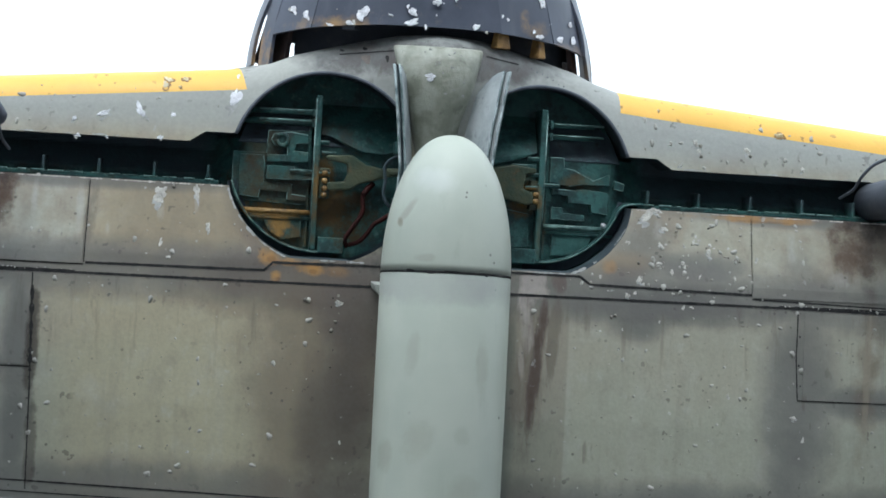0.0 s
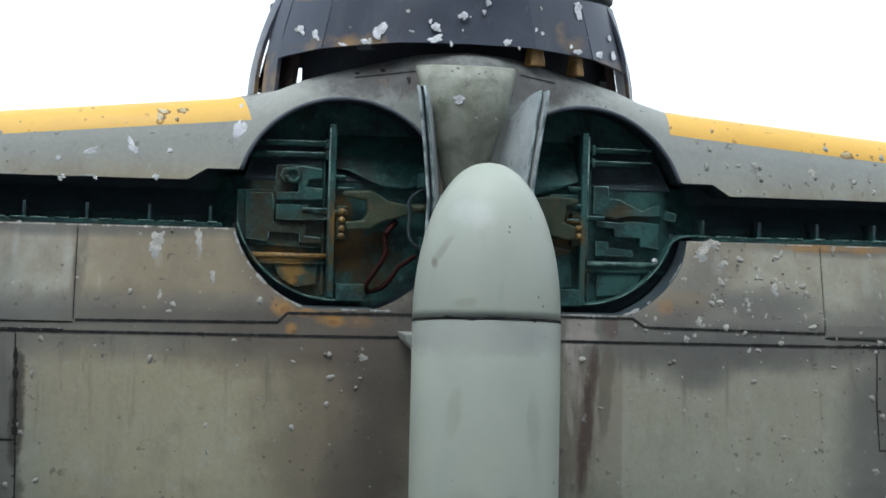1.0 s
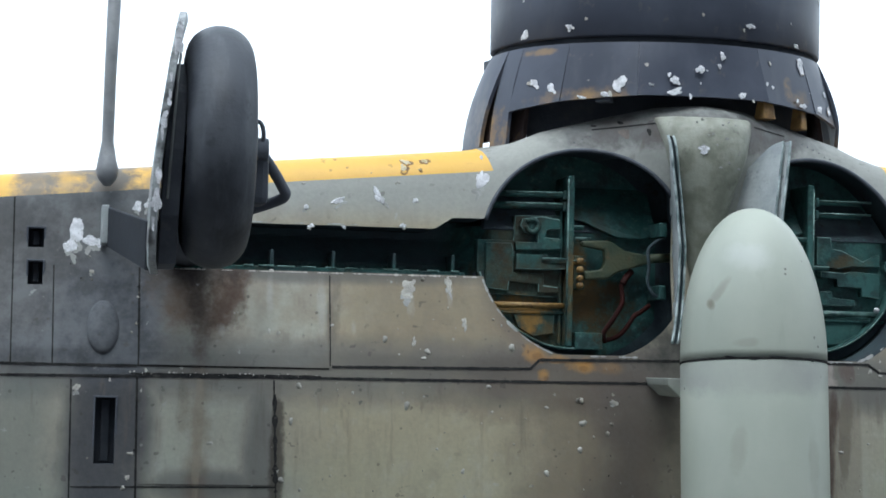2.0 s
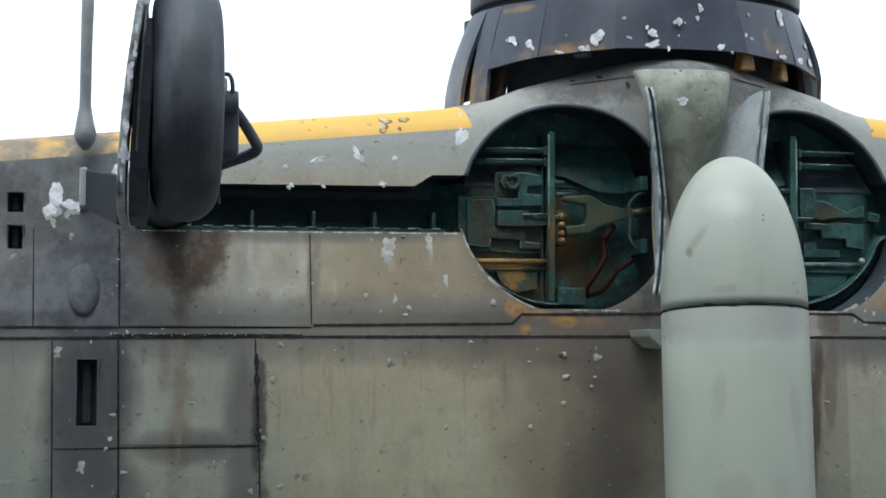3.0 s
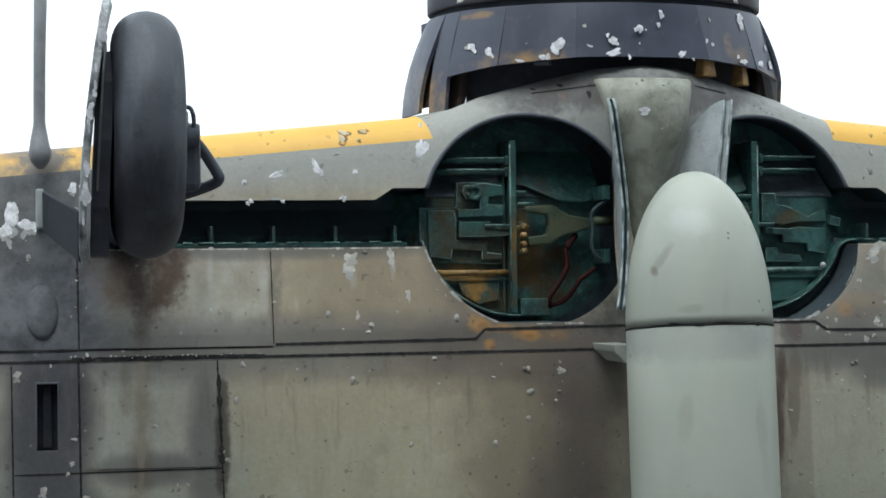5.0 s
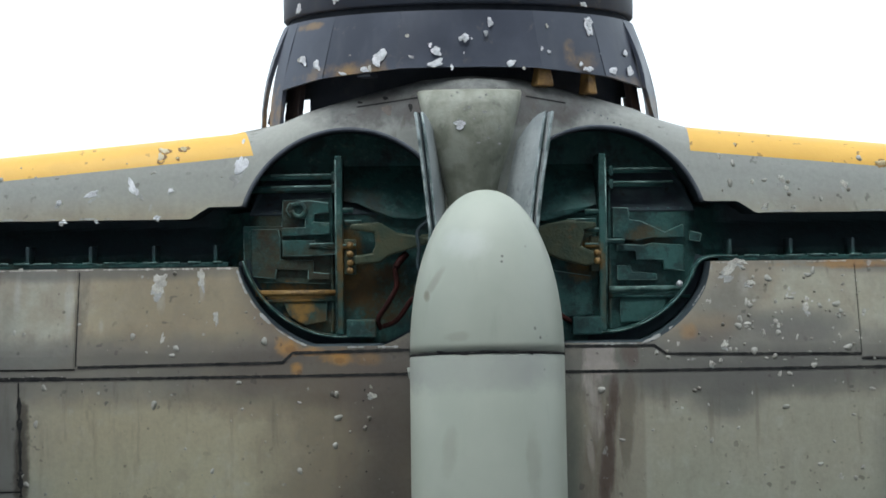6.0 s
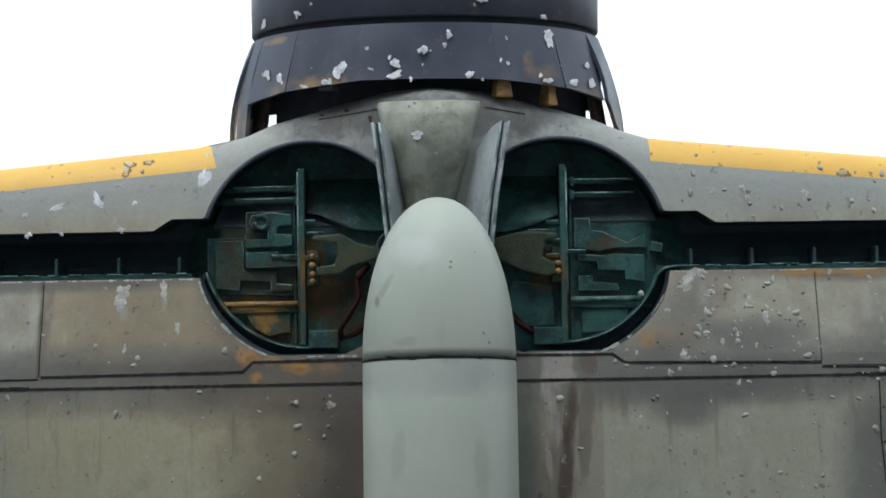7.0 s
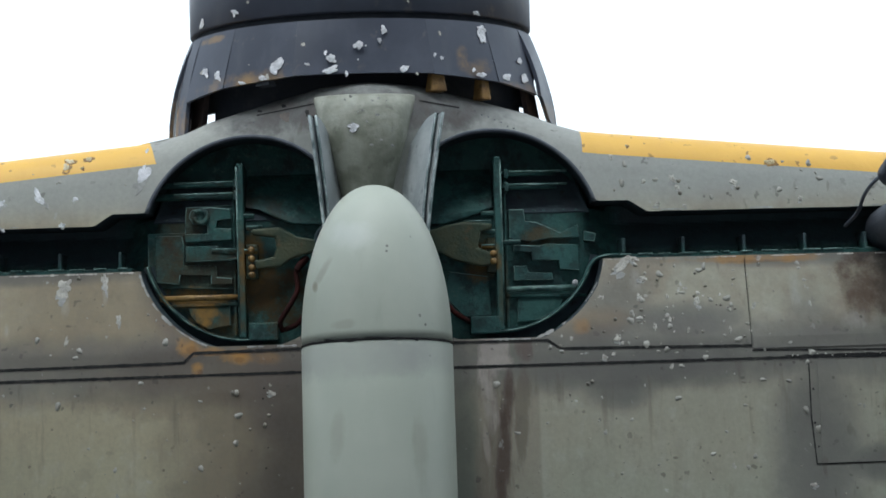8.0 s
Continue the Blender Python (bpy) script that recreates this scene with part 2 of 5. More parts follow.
    # rust-orange marks behind the bays
    for x, z, w, h, f in ((-0.672, 0.018, 0.045, 0.04, 0.75), (-0.641, -0.062, 0.026, 0.026, 0.85), (-0.50, -0.022, 0.06, 0.03, 0.8), (-0.58, 0.0, 0.05, 0.016, 0.6), (-0.40, -0.03, 0.07, 0.025, 0.3),
                          (0.758, 0.055, 0.03, 0.03, 0.35), (1.42, 0.288, 0.3, 0.016, 0.6), (-1.98, 0.64, 0.05, 0.05, 0.4)):
        c = stain_or_shade(c, x, z, w * 1.15, h * 1.15, min(f * 1.15, 1.0), (0.335, 0.178, 0.050), 0, rag, 2.0, -0.2)
        c = stain_or_shade(c, x + 0.01, z - 0.01, w * 0.45, h * 0.4, f * 0.5, (0.10, 0.05, 0.022), 0, run)
    # scattered specks, drips and scuffs
    dark = q.times(q.span(q.noise(26, 2, 0.5), 0.665, 0.70), q.span(q.noise(3.5, 2), 0.42, 0.6))
    c = q.mix(q.calc("MULTIPLY", dark, 0.5), c, (0.055, 0.05, 0.045))
    drip = q.times(q.span(q.noise(17, 3, 0.5, (1, 1, 0.28)), 0.66, 0.72), q.span(q.noise(2.5, 2), 0.45, 0.65))
    c = q.mix(q.calc("MULTIPLY", drip, 0.5), c, (0.10, 0.086, 0.07))
    rain = q.times(q.span(q.noise(24, 4, 0.6, (1, 1, 0.07)), 0.55, 0.72), q.span(q.z, -0.6, -0.12, 0.0, 0.5))
    c = q.mix(q.times(rain, q.span(q.z, -0.05, -0.1)), c, (0.12, 0.10, 0.082))
    pale = q.times(q.span(q.noise(19, 4, 0.6), 0.675, 0.72), q.span(q.noise(2.2, 2), 0.42, 0.6))
    c = q.mix(q.calc("MULTIPLY", pale, 0.6), c, (0.37, 0.375, 0.355))
    c = q.mix(q.span(fine, 0.3, 0.7, 0, 0.14), c, (0.14, 0.135, 0.125))
    pits = q.times(q.spots(17, 0.13), q.span(q.noise(5, 2), 0.5, 0.6))
    c = q.mix(q.calc("MULTIPLY", pits, 0.65), c, (0.075, 0.068, 0.06))
    return q.done(c, q.calc("ADD", q.calc("MULTIPLY", fine, 0.5), q.calc("MULTIPLY", mott, 2.0)), 0.3, 0.005, q.span(streak, 0.3, 0.7, 0.5, 0.7))


def tank_paint():
    q = Paint("tank_paint", 0.42)
    big, fine, streak = q.noise(3.2, 4), q.noise(60, 2), q.noise(9, 4, 0.6, (1, 1, 0.15))
    rag = q.calc("MULTIPLY", q.calc("SUBTRACT", q.noise(14, 4, 0.65), 0.5), 1.6)
    c = q.mix(q.span(big, 0.3, 0.7), (0.342, 0.367, 0.308), (0.391, 0.413, 0.350))
    c = q.mix(q.span(streak, 0.5, 0.8, 0, 0.4), c, (0.41, 0.43, 0.36))
    c = q.mix(q.span(streak, 0.45, 0.25, 0, 0.3), c, (0.245, 0.265, 0.215))
    c = q.mix(q.calc("MULTIPLY", q.blob(0, -0.04, 2, 0.08, 0, 2, rag), q.span(big, 0.3, 0.7, 0.25, 0.65)), c, (0.185, 0.185, 0.185))
    for x, z, w, h, lean, f in ((-0.16, 0.245, 0.018, 0.06, 0.6, 0.45), (-0.185, 0.2, 0.012, 0.022, 0.0, 0.95), (-0.12, -0.30, 0.03, 0.10, 0.1, 0.25), (0.15, -0.35, 0.03, 0.14, 0.0, 0.25), (-0.09, 0.07, 0.05, 0.02, 0.3, 0.3),
                                (-0.09, -0.62, 0.07, 0.10, 0.2, 0.25), (0.08, -0.60, 0.04, 0.04, 0.0, 0.2), (-0.2, -0.7, 0.03, 0.08, 0.0, 0.3),
                                (0.1, -0.8, 0.08, 0.06, 0.0, 0.2)):
        c = q.mix(q.calc("MULTIPLY", q.blob(x, z, w, h, lean, 2, rag), f), c, (0.175, 0.165, 0.12))
    c = q.mix(q.calc("MULTIPLY", q.blob(-0.06, 0.37, 0.09, 0.06, 0, 2, rag), 0.35), c, (0.52, 0.55, 0.53))
    c = q.mix(q.times(q.spots(13, 0.1), q.span(q.noise(4), 0.52, 0.6)), c, (0.12, 0.12, 0.11))
    return q.done(c, q.calc("ADD", q.calc("MULTIPLY", fine, 0.25), big), 0.25, 0.005, q.span(streak, 0.3, 0.7, 0.42, 0.58))


def black_paint():
    q = Paint("cowl_black_paint", 0.45)
    q.b.inputs["Specular IOR Level"].default_value = 0.35
    big, fine = q.noise(3.5, 5), q.noise(40, 3)
    rag = q.calc("MULTIPLY", q.calc("SUBTRACT", q.noise(12, 4, 0.6), 0.5), 4.0)
    info = q.t.nodes.new("ShaderNodeObjectInfo")
    c = q.mix(q.span(big, 0.35, 0.7), (0.044, 0.050, 0.071), (0.070, 0.079, 0.107))
    c = q.mix(q.span(info.outputs["Random"], 0.2, 0.9, 0.0, 0.3), c, (0.088, 0.096, 0.118))
    c = q.mix(q.span(q.noise(6, 4, 0.6, (1, 1, 0.3)), 0.52, 0.7, 0, 0.3), c, (0.105, 0.110, 0.122))
    for x, z, w, h, f in ((-0.44, 1.0, 0.19, 0.045, 0.75), (0.36, 1.075, 0.03, 0.05, 0.7), (0.42, 1.04, 0.07, 0.04, 0.35), (-0.60, 1.195, 0.06, 0.016, 0.6), (-0.745, 0.89, 0.05, 0.11, 0.95), (0.58, 0.97, 0.10, 0.03, 0.4),
                          (0.70, 0.90, 0.05, 0.05, 0.35)):
        c = q.mix(q.calc("MULTIPLY", q.blob(x, z, w, h, 0, 2, rag, -0.5), f), c, (0.30, 0.185, 0.07))
    c = q.mix(q.calc("MULTIPLY", q.blob(-0.80, 0.96, 0.05, 0.10, 0, 2, rag, -0.5), 0.55), c, (0.20, 0.185, 0.175))
    c = q.mix(q.span(q.noise(11, 4, 0.7), 0.60, 0.7, 0, 0.4), c, (0.13, 0.12, 0.11))
    return q.done(c, q.calc("ADD", q.calc("MULTIPLY", fine, 0.3), big), 0.3, 0.004, q.span(big, 0.3, 0.7, 0.36, 0.55))


def bay_paint():
    """Dark blue-green primer with rust and grime; the trough's shade is painted in."""
    q = Paint("bay_green_paint", 0.5)
    q.b.inputs["Specular IOR Level"].default_value = 0.25
    big, mid, fine = q.noise(4, 5), q.noise(13, 5, 0.7), q.noise(50, 3)
    c = q.mix(q.span(big, 0.35, 0.65), (0.0246, 0.0650, 0.0615), (0.0369, 0.1037, 0.0931))
    c = q.mix(q.span(mid, 0.52, 0.72, 0, 0.7), c, (0.0545, 0.1274, 0.1124))
    c = q.mix(q.span(mid, 0.48, 0.32, 0, 0.75), c, (0.0211, 0.0316, 0.0351))
    c = q.mix(q.span(q.noise(7, 4, 0.65), 0.56, 0.7, 0, 0.4), c, (0.0404, 0.0325, 0.0246))
    c = q.mix(q.times(q.span(q.noise(34, 4, 0.7), 0.55, 0.66), q.span(big, 0.4, 0.6, 0.2, 0.8)), c, (0.10, 0.17, 0.152))
    rag = q.calc("MULTIPLY", q.calc("SUBTRACT", q.noise(13, 6, 0.75), 0.5), 3.6)
    wash = q.noise(9, 6, 0.72)
    c = q.mix(q.times(q.span(q.x, 0.0, 0.2, 0, 0.75), q.span(q.noise(8, 5, 0.65), 0.35, 0.6)), c, (0.052, 0.128, 0.118))
    c = q.mix(q.span(wash, 0.49, 0.60, 0, 0.6), c, (0.0211, 0.0299, 0.0334))
    c = q.mix(q.times(q.span(q.noise(5.5, 6, 0.7), 0.54, 0.66, 0, 0.5), q.span(q.x, 0.35, -0.2, 0.35, 1.0)), c, (0.0404, 0.0316, 0.0167))
    c = q.mix(q.times(q.span(q.noise(24, 6, 0.75), 0.55, 0.64, 0, 0.7), q.span(wash, 0.56, 0.45)), c, (0.0747, 0.1318, 0.1186))
    for x, z, w, h, f, k in ((-0.78, 0.32, 0.10, 0.10, 0.4, 0.4), (-0.62, 0.28, 0.22, 0.12, 0.5, 0.35), (-0.56, 0.10, 0.10, 0.05, 0.6, 0.7), (0.40, 0.28, 0.06, 0.05, 0.7, 0.8), (-0.34, 0.20, 0.15, 0.14, 0.9, 0.33), (-0.68, 0.20, 0.13, 0.05, 0.9, 1.3), (-0.64, 0.14, 0.07, 0.05, 0.95, 1.6), (-0.42, 0.22, 0.09, 0.12, 0.6, 0.6), (-0.455, 0.34, 0.05, 0.12, 0.8, 1.1), (-0.72, 0.5, 0.10, 0.10, 0.4, 0.4),
                             (-0.49, 0.3, 0.03, 0.2, 0.3, 0.7), (0.43, 0.33, 0.06, 0.07, 0.85, 1.1), (0.65, 0.40, 0.10, 0.05, 0.6, 0.5), (0.49, 0.2, 0.03, 0.16, 0.35, 0.8), (0.36, 0.40, 0.10, 0.05, 0.5, 0.6)):
        c = q.mix(q.calc("MULTIPLY", q.blob(x, z, w, h, 0, 2, rag), f), c, (0.180 * k, 0.104 * k, 0.028 * k))
    # Bluish grey paints the hazy shade in the leg's trough.
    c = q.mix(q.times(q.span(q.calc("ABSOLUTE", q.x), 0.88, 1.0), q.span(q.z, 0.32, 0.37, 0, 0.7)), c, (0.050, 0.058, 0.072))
    return q.done(c, q.calc("ADD", mid, q.calc("MULTIPLY", fine, 0.5)), 0.4, 0.012, q.span(mid, 0.3, 0.7, 0.4, 0.65))


def worn(name, a, b, scale=8, rough=0.5, metal=0.0, bump=0.3, dirt=(0.05, 0.045, 0.04), dirty=0.3):
    q = Paint(name, rough, metal)
    big, fine = q.noise(scale, 5), q.noise(scale * 6, 3)
    c = q.mix(q.span(big, 0.35, 0.65), a, b)
    c = q.mix(q.span(q.noise(scale * 1.7, 5, 0.7), 0.55, 0.72, 0, dirty), c, dirt)
    if rough >= 0.74:
        q.b.inputs["Specular IOR Level"].default_value = 0.12
    return q.done(c, fine, bump, 0.005, q.span(big, 0.3, 0.7, max(rough - 0.1, 0.05), min(rough + 0.12, 1)))


def yellow_paint():
    q = Paint("yellow_paint", 0.5)
    big, fine = q.noise(5, 5), q.noise(40, 3)
    rag = q.calc("MULTIPLY", q.calc("SUBTRACT", q.noise(14, 5, 0.7), 0.5), 2.4)
    c = q.mix(q.span(big, 0.35, 0.65), (0.66, 0.375, 0.05), (0.71, 0.415, 0.07))
    c = q.mix(q.span(q.noise(8, 5, 0.7), 0.58, 0.72, 0, 0.35), c, (0.42, 0.23, 0.05))
    dark = q.times(q.span(q.noise(20, 3, 0.5), 0.66, 0.70), q.span(q.noise(3, 2), 0.4, 0.6))
    c = q.mix(q.calc("MULTIPLY", dark, 0.8), c, (0.16, 0.085, 0.025))
    for x, w, f in ((-2.24, 0.15, 0.95), (-2.50, 0.10, 0.85), (-2.38, 0.10, 0.45), (-2.05, 0.08, 0.4)):
        c = q.mix(q.calc("MULTIPLY", q.blob(x, 0.64, w, 0.3, 0, 2, rag), f), c, (0.10, 0.095, 0.09))
    return q.done(c, fine, 0.25, 0.004, q.span(big, 0.3, 0.7, 0.42, 0.6))


def rubber():
    """Scuffed tyre rubber, streaked round the tread."""
    q = Paint("black_rubber", 0.55)
    big, fine, streak = q.noise(5, 5, 0.6), q.noise(50, 3), q.noise(16, 4, 0.6, (1, 0.25, 0.25))
    c = q.mix(q.span(big, 0.35, 0.65), (0.020, 0.023, 0.031), (0.050, 0.055, 0.067))
    c = q.mix(q.span(streak, 0.5, 0.72, 0, 0.6), c, (0.10, 0.108, 0.122))
    c = q.mix(q.span(q.noise(2.6, 3), 0.5, 0.68, 0, 0.5), c, (0.095, 0.103, 0.118))
    c = q.mix(q.span(q.noise(9, 4, 0.7), 0.56, 0.68, 0, 0.6), c, (0.016, 0.018, 0.024))
    return q.done(c, q.calc("ADD", fine, streak), 0.3, 0.005, q.span(big, 0.3, 0.7, 0.45, 0.62))


GREY, TANK, BLACK, BAY = grey_paint(), tank_paint(), black_paint(), bay_paint()
YELLOW = yellow_paint()
WORN = worn("scuffed_pale_metal", (0.31, 0.295, 0.26), (0.47, 0.45, 0.40), 30, 0.6, 0.0, 0.4, (0.20, 0.19, 0.18), 0.8)
DULL = worn("dull_scuff", (0.24, 0.24, 0.225), (0.34, 0.34, 0.325), 30, 0.6, 0.0, 0.4, (0.14, 0.14, 0.13), 0.6)
CHIP = worn("bare_metal_chip", (0.50, 0.50, 0.52), (0.74, 0.74, 0.76), 34, 0.5, 0.15, 0.8, (0.20, 0.20, 0.20), 0.75)
LINE = worn("panel_line_wash", (0.016, 0.016, 0.017), (0.034, 0.033, 0.032), 24, 0.9, 0, 0.3, (0.10, 0.095, 0.085), 0.7)
RUST = worn("rusty_brown", (0.17, 0.092, 0.026), (0.30, 0.172, 0.052), 14, 0.65, 0, 0.5, (0.05, 0.03, 0.02), 0.7)
OCHRE = worn("rusty_ochre", (0.17, 0.098, 0.03), (0.36, 0.225, 0.075), 22, 0.5, 0, 0.5, (0.045, 0.03, 0.02), 0.95)
RUBBER = rubber()
# Near-black of the dark parts; also paints shade in gaps and the cowling.
DARK = worn("black_and_shade", (0.050, 0.057, 0.074), (0.082, 0.091, 0.110), 9, 0.72, 0, 0.4, (0.13, 0.135, 0.145), 0.4)
SLOT = worn("slot_black", (0.022, 0.025, 0.031), (0.036, 0.040, 0.047), 9, 0.9)
DRYBRUSH = worn("worn_green_edge", (0.03, 0.07, 0.064), (0.17, 0.27, 0.245), 18, 0.4, 0, 0.3, (0.02, 0.035, 0.035), 0.9)
STEEL = worn("dull_metal", (0.24, 0.25, 0.25), (0.36, 0.37, 0.37), 9, 0.42, 0.3, 0.3)
DOORGREY = worn("door_grey", (0.27, 0.295, 0.30), (0.40, 0.425, 0.425), 9, 0.5, 0, 0.4, (0.10, 0.11, 0.115), 0.75)
# Darkened bay colour: shade on walls, gutter and back plate, plus grime.
BAYWALL = worn("grimy_shaded_bay", (0.038, 0.048, 0.058), (0.054, 0.075, 0.083), 9, 0.8, 0, 0.4, (0.03, 0.024, 0.018), 0.7)
DOOREDGE = worn("worn_door_edge", (0.10, 0.135, 0.135), (0.38, 0.43, 0.43), 16, 0.5, 0, 0.4, (0.06, 0.08, 0.08), 0.7)
FAIRING = worn("fairing_tan_grey", (0.185, 0.190, 0.148), (0.31, 0.314, 0.262), 11, 0.55, 0, 0.45, (0.10, 0.098, 0.076), 0.6)
OLIVE = worn("olive_bracket", (0.030, 0.048, 0.028), (0.062, 0.068, 0.034), 14, 0.45, 0, 0.5, (0.10, 0.055, 0.02), 0.8)
RED = worn("dark_red_hose", (0.026, 0.009, 0.008), (0.048, 0.014, 0.012), 12, 0.78, 0, 0.3, (0.03, 0.02, 0.02), 0.8)
UMBER = worn("dark_brown_stain", (0.075, 0.060, 0.050), (0.13, 0.105, 0.09), 25, 0.6, 0, 0.3)
CREAM = worn("worn_cream_paint", (0.46, 0.37, 0.20), (0.60, 0.53, 0.38), 26, 0.6, 0, 0.4, (0.26, 0.19, 0.09), 0.7)
BURNT = worn("burnt_brown", (0.040, 0.030, 0.030), (0.070, 0.050, 0.046), 12, 0.75, 0, 0.4, (0.12, 0.075, 0.035), 0.6)
LUMP = worn("paint_over_dirt", (0.22, 0.215, 0.185), (0.35, 0.34, 0.30), 25, 0.6, 0, 0.3, (0.13, 0.12, 0.10), 0.6)
CRUMB = worn("dried_paint_crumb", (0.13, 0.12, 0.10), (0.30, 0.28, 0.23), 40, 0.7, 0, 0.4)
WALL = worn("plain_wall", (0.27, 0.275, 0.285), (0.30, 0.305, 0.315), 0.4, 0.9)
TABLE = worn("matt_table", (0.085, 0.08, 0.075), (0.11, 0.105, 0.1), 0.5, 0.8)
CHIPPED = worn("chipped_cover_edge", (0.06, 0.062, 0.064), (0.40, 0.42, 0.42), 13, 0.5, 0.1, 0.4, (0.03, 0.03, 0.03), 0.7)
PITOT = worn("pitot_grey", (0.15, 0.155, 0.165), (0.22, 0.225, 0.23), 10, 0.5, 0, 0.3)


# ---- mesh helpers ----
def mesh_part(name, verts, faces, material, parent=None, label="", smooth=True, pick=None):
    me = bpy.data.meshes.new(name)
    me.from_pydata([(v[0] * K, v[1] * K, v[2] * K) for v in verts], [], faces)
    for m in material if isinstance(material, (list, tuple)) else (material,):
        me.materials.append(m)
    if smooth:
        me.polygons.foreach_set("use_smooth", [True] * len(faces))
    if pick is not None:
        me.polygons.foreach_set("material_index", pick)
    me.update()
    if smooth == "edged":
        me.set_sharp_from_angle(angle=radians(35))
    ob = new(name, me)
    if parent is not None:
        ob.parent = parent
    if label:
        tagged(ob, label)
    return ob


def empty(name, label, category, group=""):
    return tagged(new(name), label, category, group)


def joined(*pieces):
    """Several (verts, faces) as one."""
    verts, faces = [], []
    for v, f in pieces:
        n = len(verts)
        verts += v
        faces += [[i + n for i in face] for face in f]
    return verts, faces


def tidy(verts, faces, bevel=0.0, segments=2):
    """Outward normals and, if asked for, bevelled edges."""
    bm = bmesh.new()
    vs = [bm.verts.new(v) for v in verts]
    for f in faces:
        try:
            bm.faces.new([vs[i] for i in f])
        except ValueError:
            pass
    bmesh.ops.recalc_face_normals(bm, faces=bm.faces)
    if bevel:
        sharp = [e for e in bm.edges if len(e.link_faces) == 2 and e.calc_face_angle(0) > 0.5]
        bmesh.ops.bevel(bm, geom=sharp, offset=bevel, segments=segments, affect="EDGES", profile=0.6)
    bm.verts.index_update()
    out = [tuple(v.co) for v in bm.verts], [[v.index for v in f.verts] for f in bm.faces]
    bm.free()
    return out


def box(x0, x1, y0, y1, z0, z1, bevel=0.006):
    v = [(x, y, z) for x in (x0, x1) for y in (y0, y1) for z in (z0, z1)]
    f = [(0, 1, 3, 2), (4, 6, 7, 5), (0, 4, 5, 1), (2, 3, 7, 6), (0, 2, 6, 4), (1, 5, 7, 3)]
    return tidy(v, f, bevel)


def prism(outline, y0, y1, bevel=0.004):
    """A plate with an outline in x and z, from y0 to y1."""
    n = len(outline)
    v = [(x, y0, z) for x, z in outline] + [(x, y1, z) for x, z in outline]
    f = [list(range(n)), list(range(2 * n - 1, n - 1, -1))] + [(i, (i + 1) % n, n + (i + 1) % n, n + i) for i in range(n)]
    return tidy(v, f, bevel)


def tube(points, r, n=10, caps=True):
    """A round rod along points; r is one radius or one for each point."""
    pts = [Vector(p) for p in points]
    rs = r if isinstance(r, (list, tuple)) else [r] * len(pts)
    verts, faces = [], []
    side = None
    for i, p in enumerate(pts):
        d = (pts[min(i + 1, len(pts) - 1)] - pts[max(i - 1, 0)]).normalized()
        if side is None:
            side = d.orthogonal().normalized()
        side = (side - d * side.dot(d)).normalized()
        up = d.cross(side)
        for j in range(n):
            a = math.tau * j / n
            verts.append(tuple(p + (side * math.cos(a) + up * math.sin(a)) * rs[i]))
    for i in range(len(pts) - 1):
        for j in range(n):
            k = (j + 1) % n
            faces.append((i * n + j, i * n + k, (i + 1) * n + k, (i + 1) * n + j))
    if caps:
        faces.append(list(range(n - 1, -1, -1)))
        faces.append(list(range((len(pts) - 1) * n, len(pts) * n)))
    return verts, faces


def curve_points(points, steps=6):
    """A smooth line through points."""
    p = [Vector(q) for q in points]
    p = [p[0] * 2 - p[1], *p, p[-1] * 2 - p[-2]]
    out = []
    for i in range(1, len(p) - 2):
        for s in range(steps):
            t = s / steps
            out.append(0.5 * (2 * p[i] + (p[i + 1] - p[i - 1]) * t + (2 * p[i - 1] - 5 * p[i] + 4 * p[i + 1] - p[i + 2]) * t * t
                              + (3 * p[i] - p[i - 1] - 3 * p[i + 1] + p[i + 2]) * t ** 3))
    out.append(p[-2])
    return out


def lathe(profile, centre, n=64, axis=(0, 0, 1), squash=1.0, caps=(False, False)):
    """A turned body: profile rows of (distance along the axis, radius) from centre."""
    c, a = Vector(centre), Vector(axis).normalized()
    u = Vector((1, 0, 0)) if abs(a.x) < 0.9 else Vector((0, 1, 0))
    u = (u - a * u.dot(a)).normalized()
    w = a.cross(u)
    verts, faces = [], []
    for h, r in profile:
        for j in range(n):
            t = math.tau * j / n
            verts.append(tuple(c + a * h + (u * math.cos(t) + w * math.sin(t) * squash) * r))
    for i in range(len(profile) - 1):
        for j in range(n):
            k = (j + 1) % n
            faces.append((i * n + j, i * n + k, (i + 1) * n + k, (i + 1) * n + j))
    if caps[0]:
        faces.append(list(range(n - 1, -1, -1)))
    if caps[1]:
        faces.append(list(range((len(profile) - 1) * n, len(profile) * n)))
    return verts, faces


# ---- the wing's underside ----
def table(rows):
    xs, ys = [r[0] for r in rows], [r[1] for r in rows]
    return lambda v: float(np.interp(v, xs, ys))


front = table([(0, 0.985), (0.18, 0.975), (0.34, 0.943), (0.48, 0.909), (0.6, 0.876), (0.7, 0.834), (0.8, 0.805), (0.9, 0.795), (3.2, 0.592)])
section = table([(-1.3, -0.075), (-0.6, -0.055), (-0.15, -0.015), (0.0, 0.01), (0.27, 0.09), (0.45, 0.14), (0.59, 0.172), (0.66, 0.19), (0.72, 0.212),
                 (0.75, 0.232), (0.775, 0.262), (0.79, 0.29), (0.8, 0.33)])
BAND = 0.095
SPAN = 3.1


def flat_skin(x, z):
    """How far back the wing's plain underside lies at (x, z)."""
    s = z if z < 0 else z * 0.8 / front(abs(x))
    return section(s) + 0.05 * max(0.0, abs(x) - 0.6)


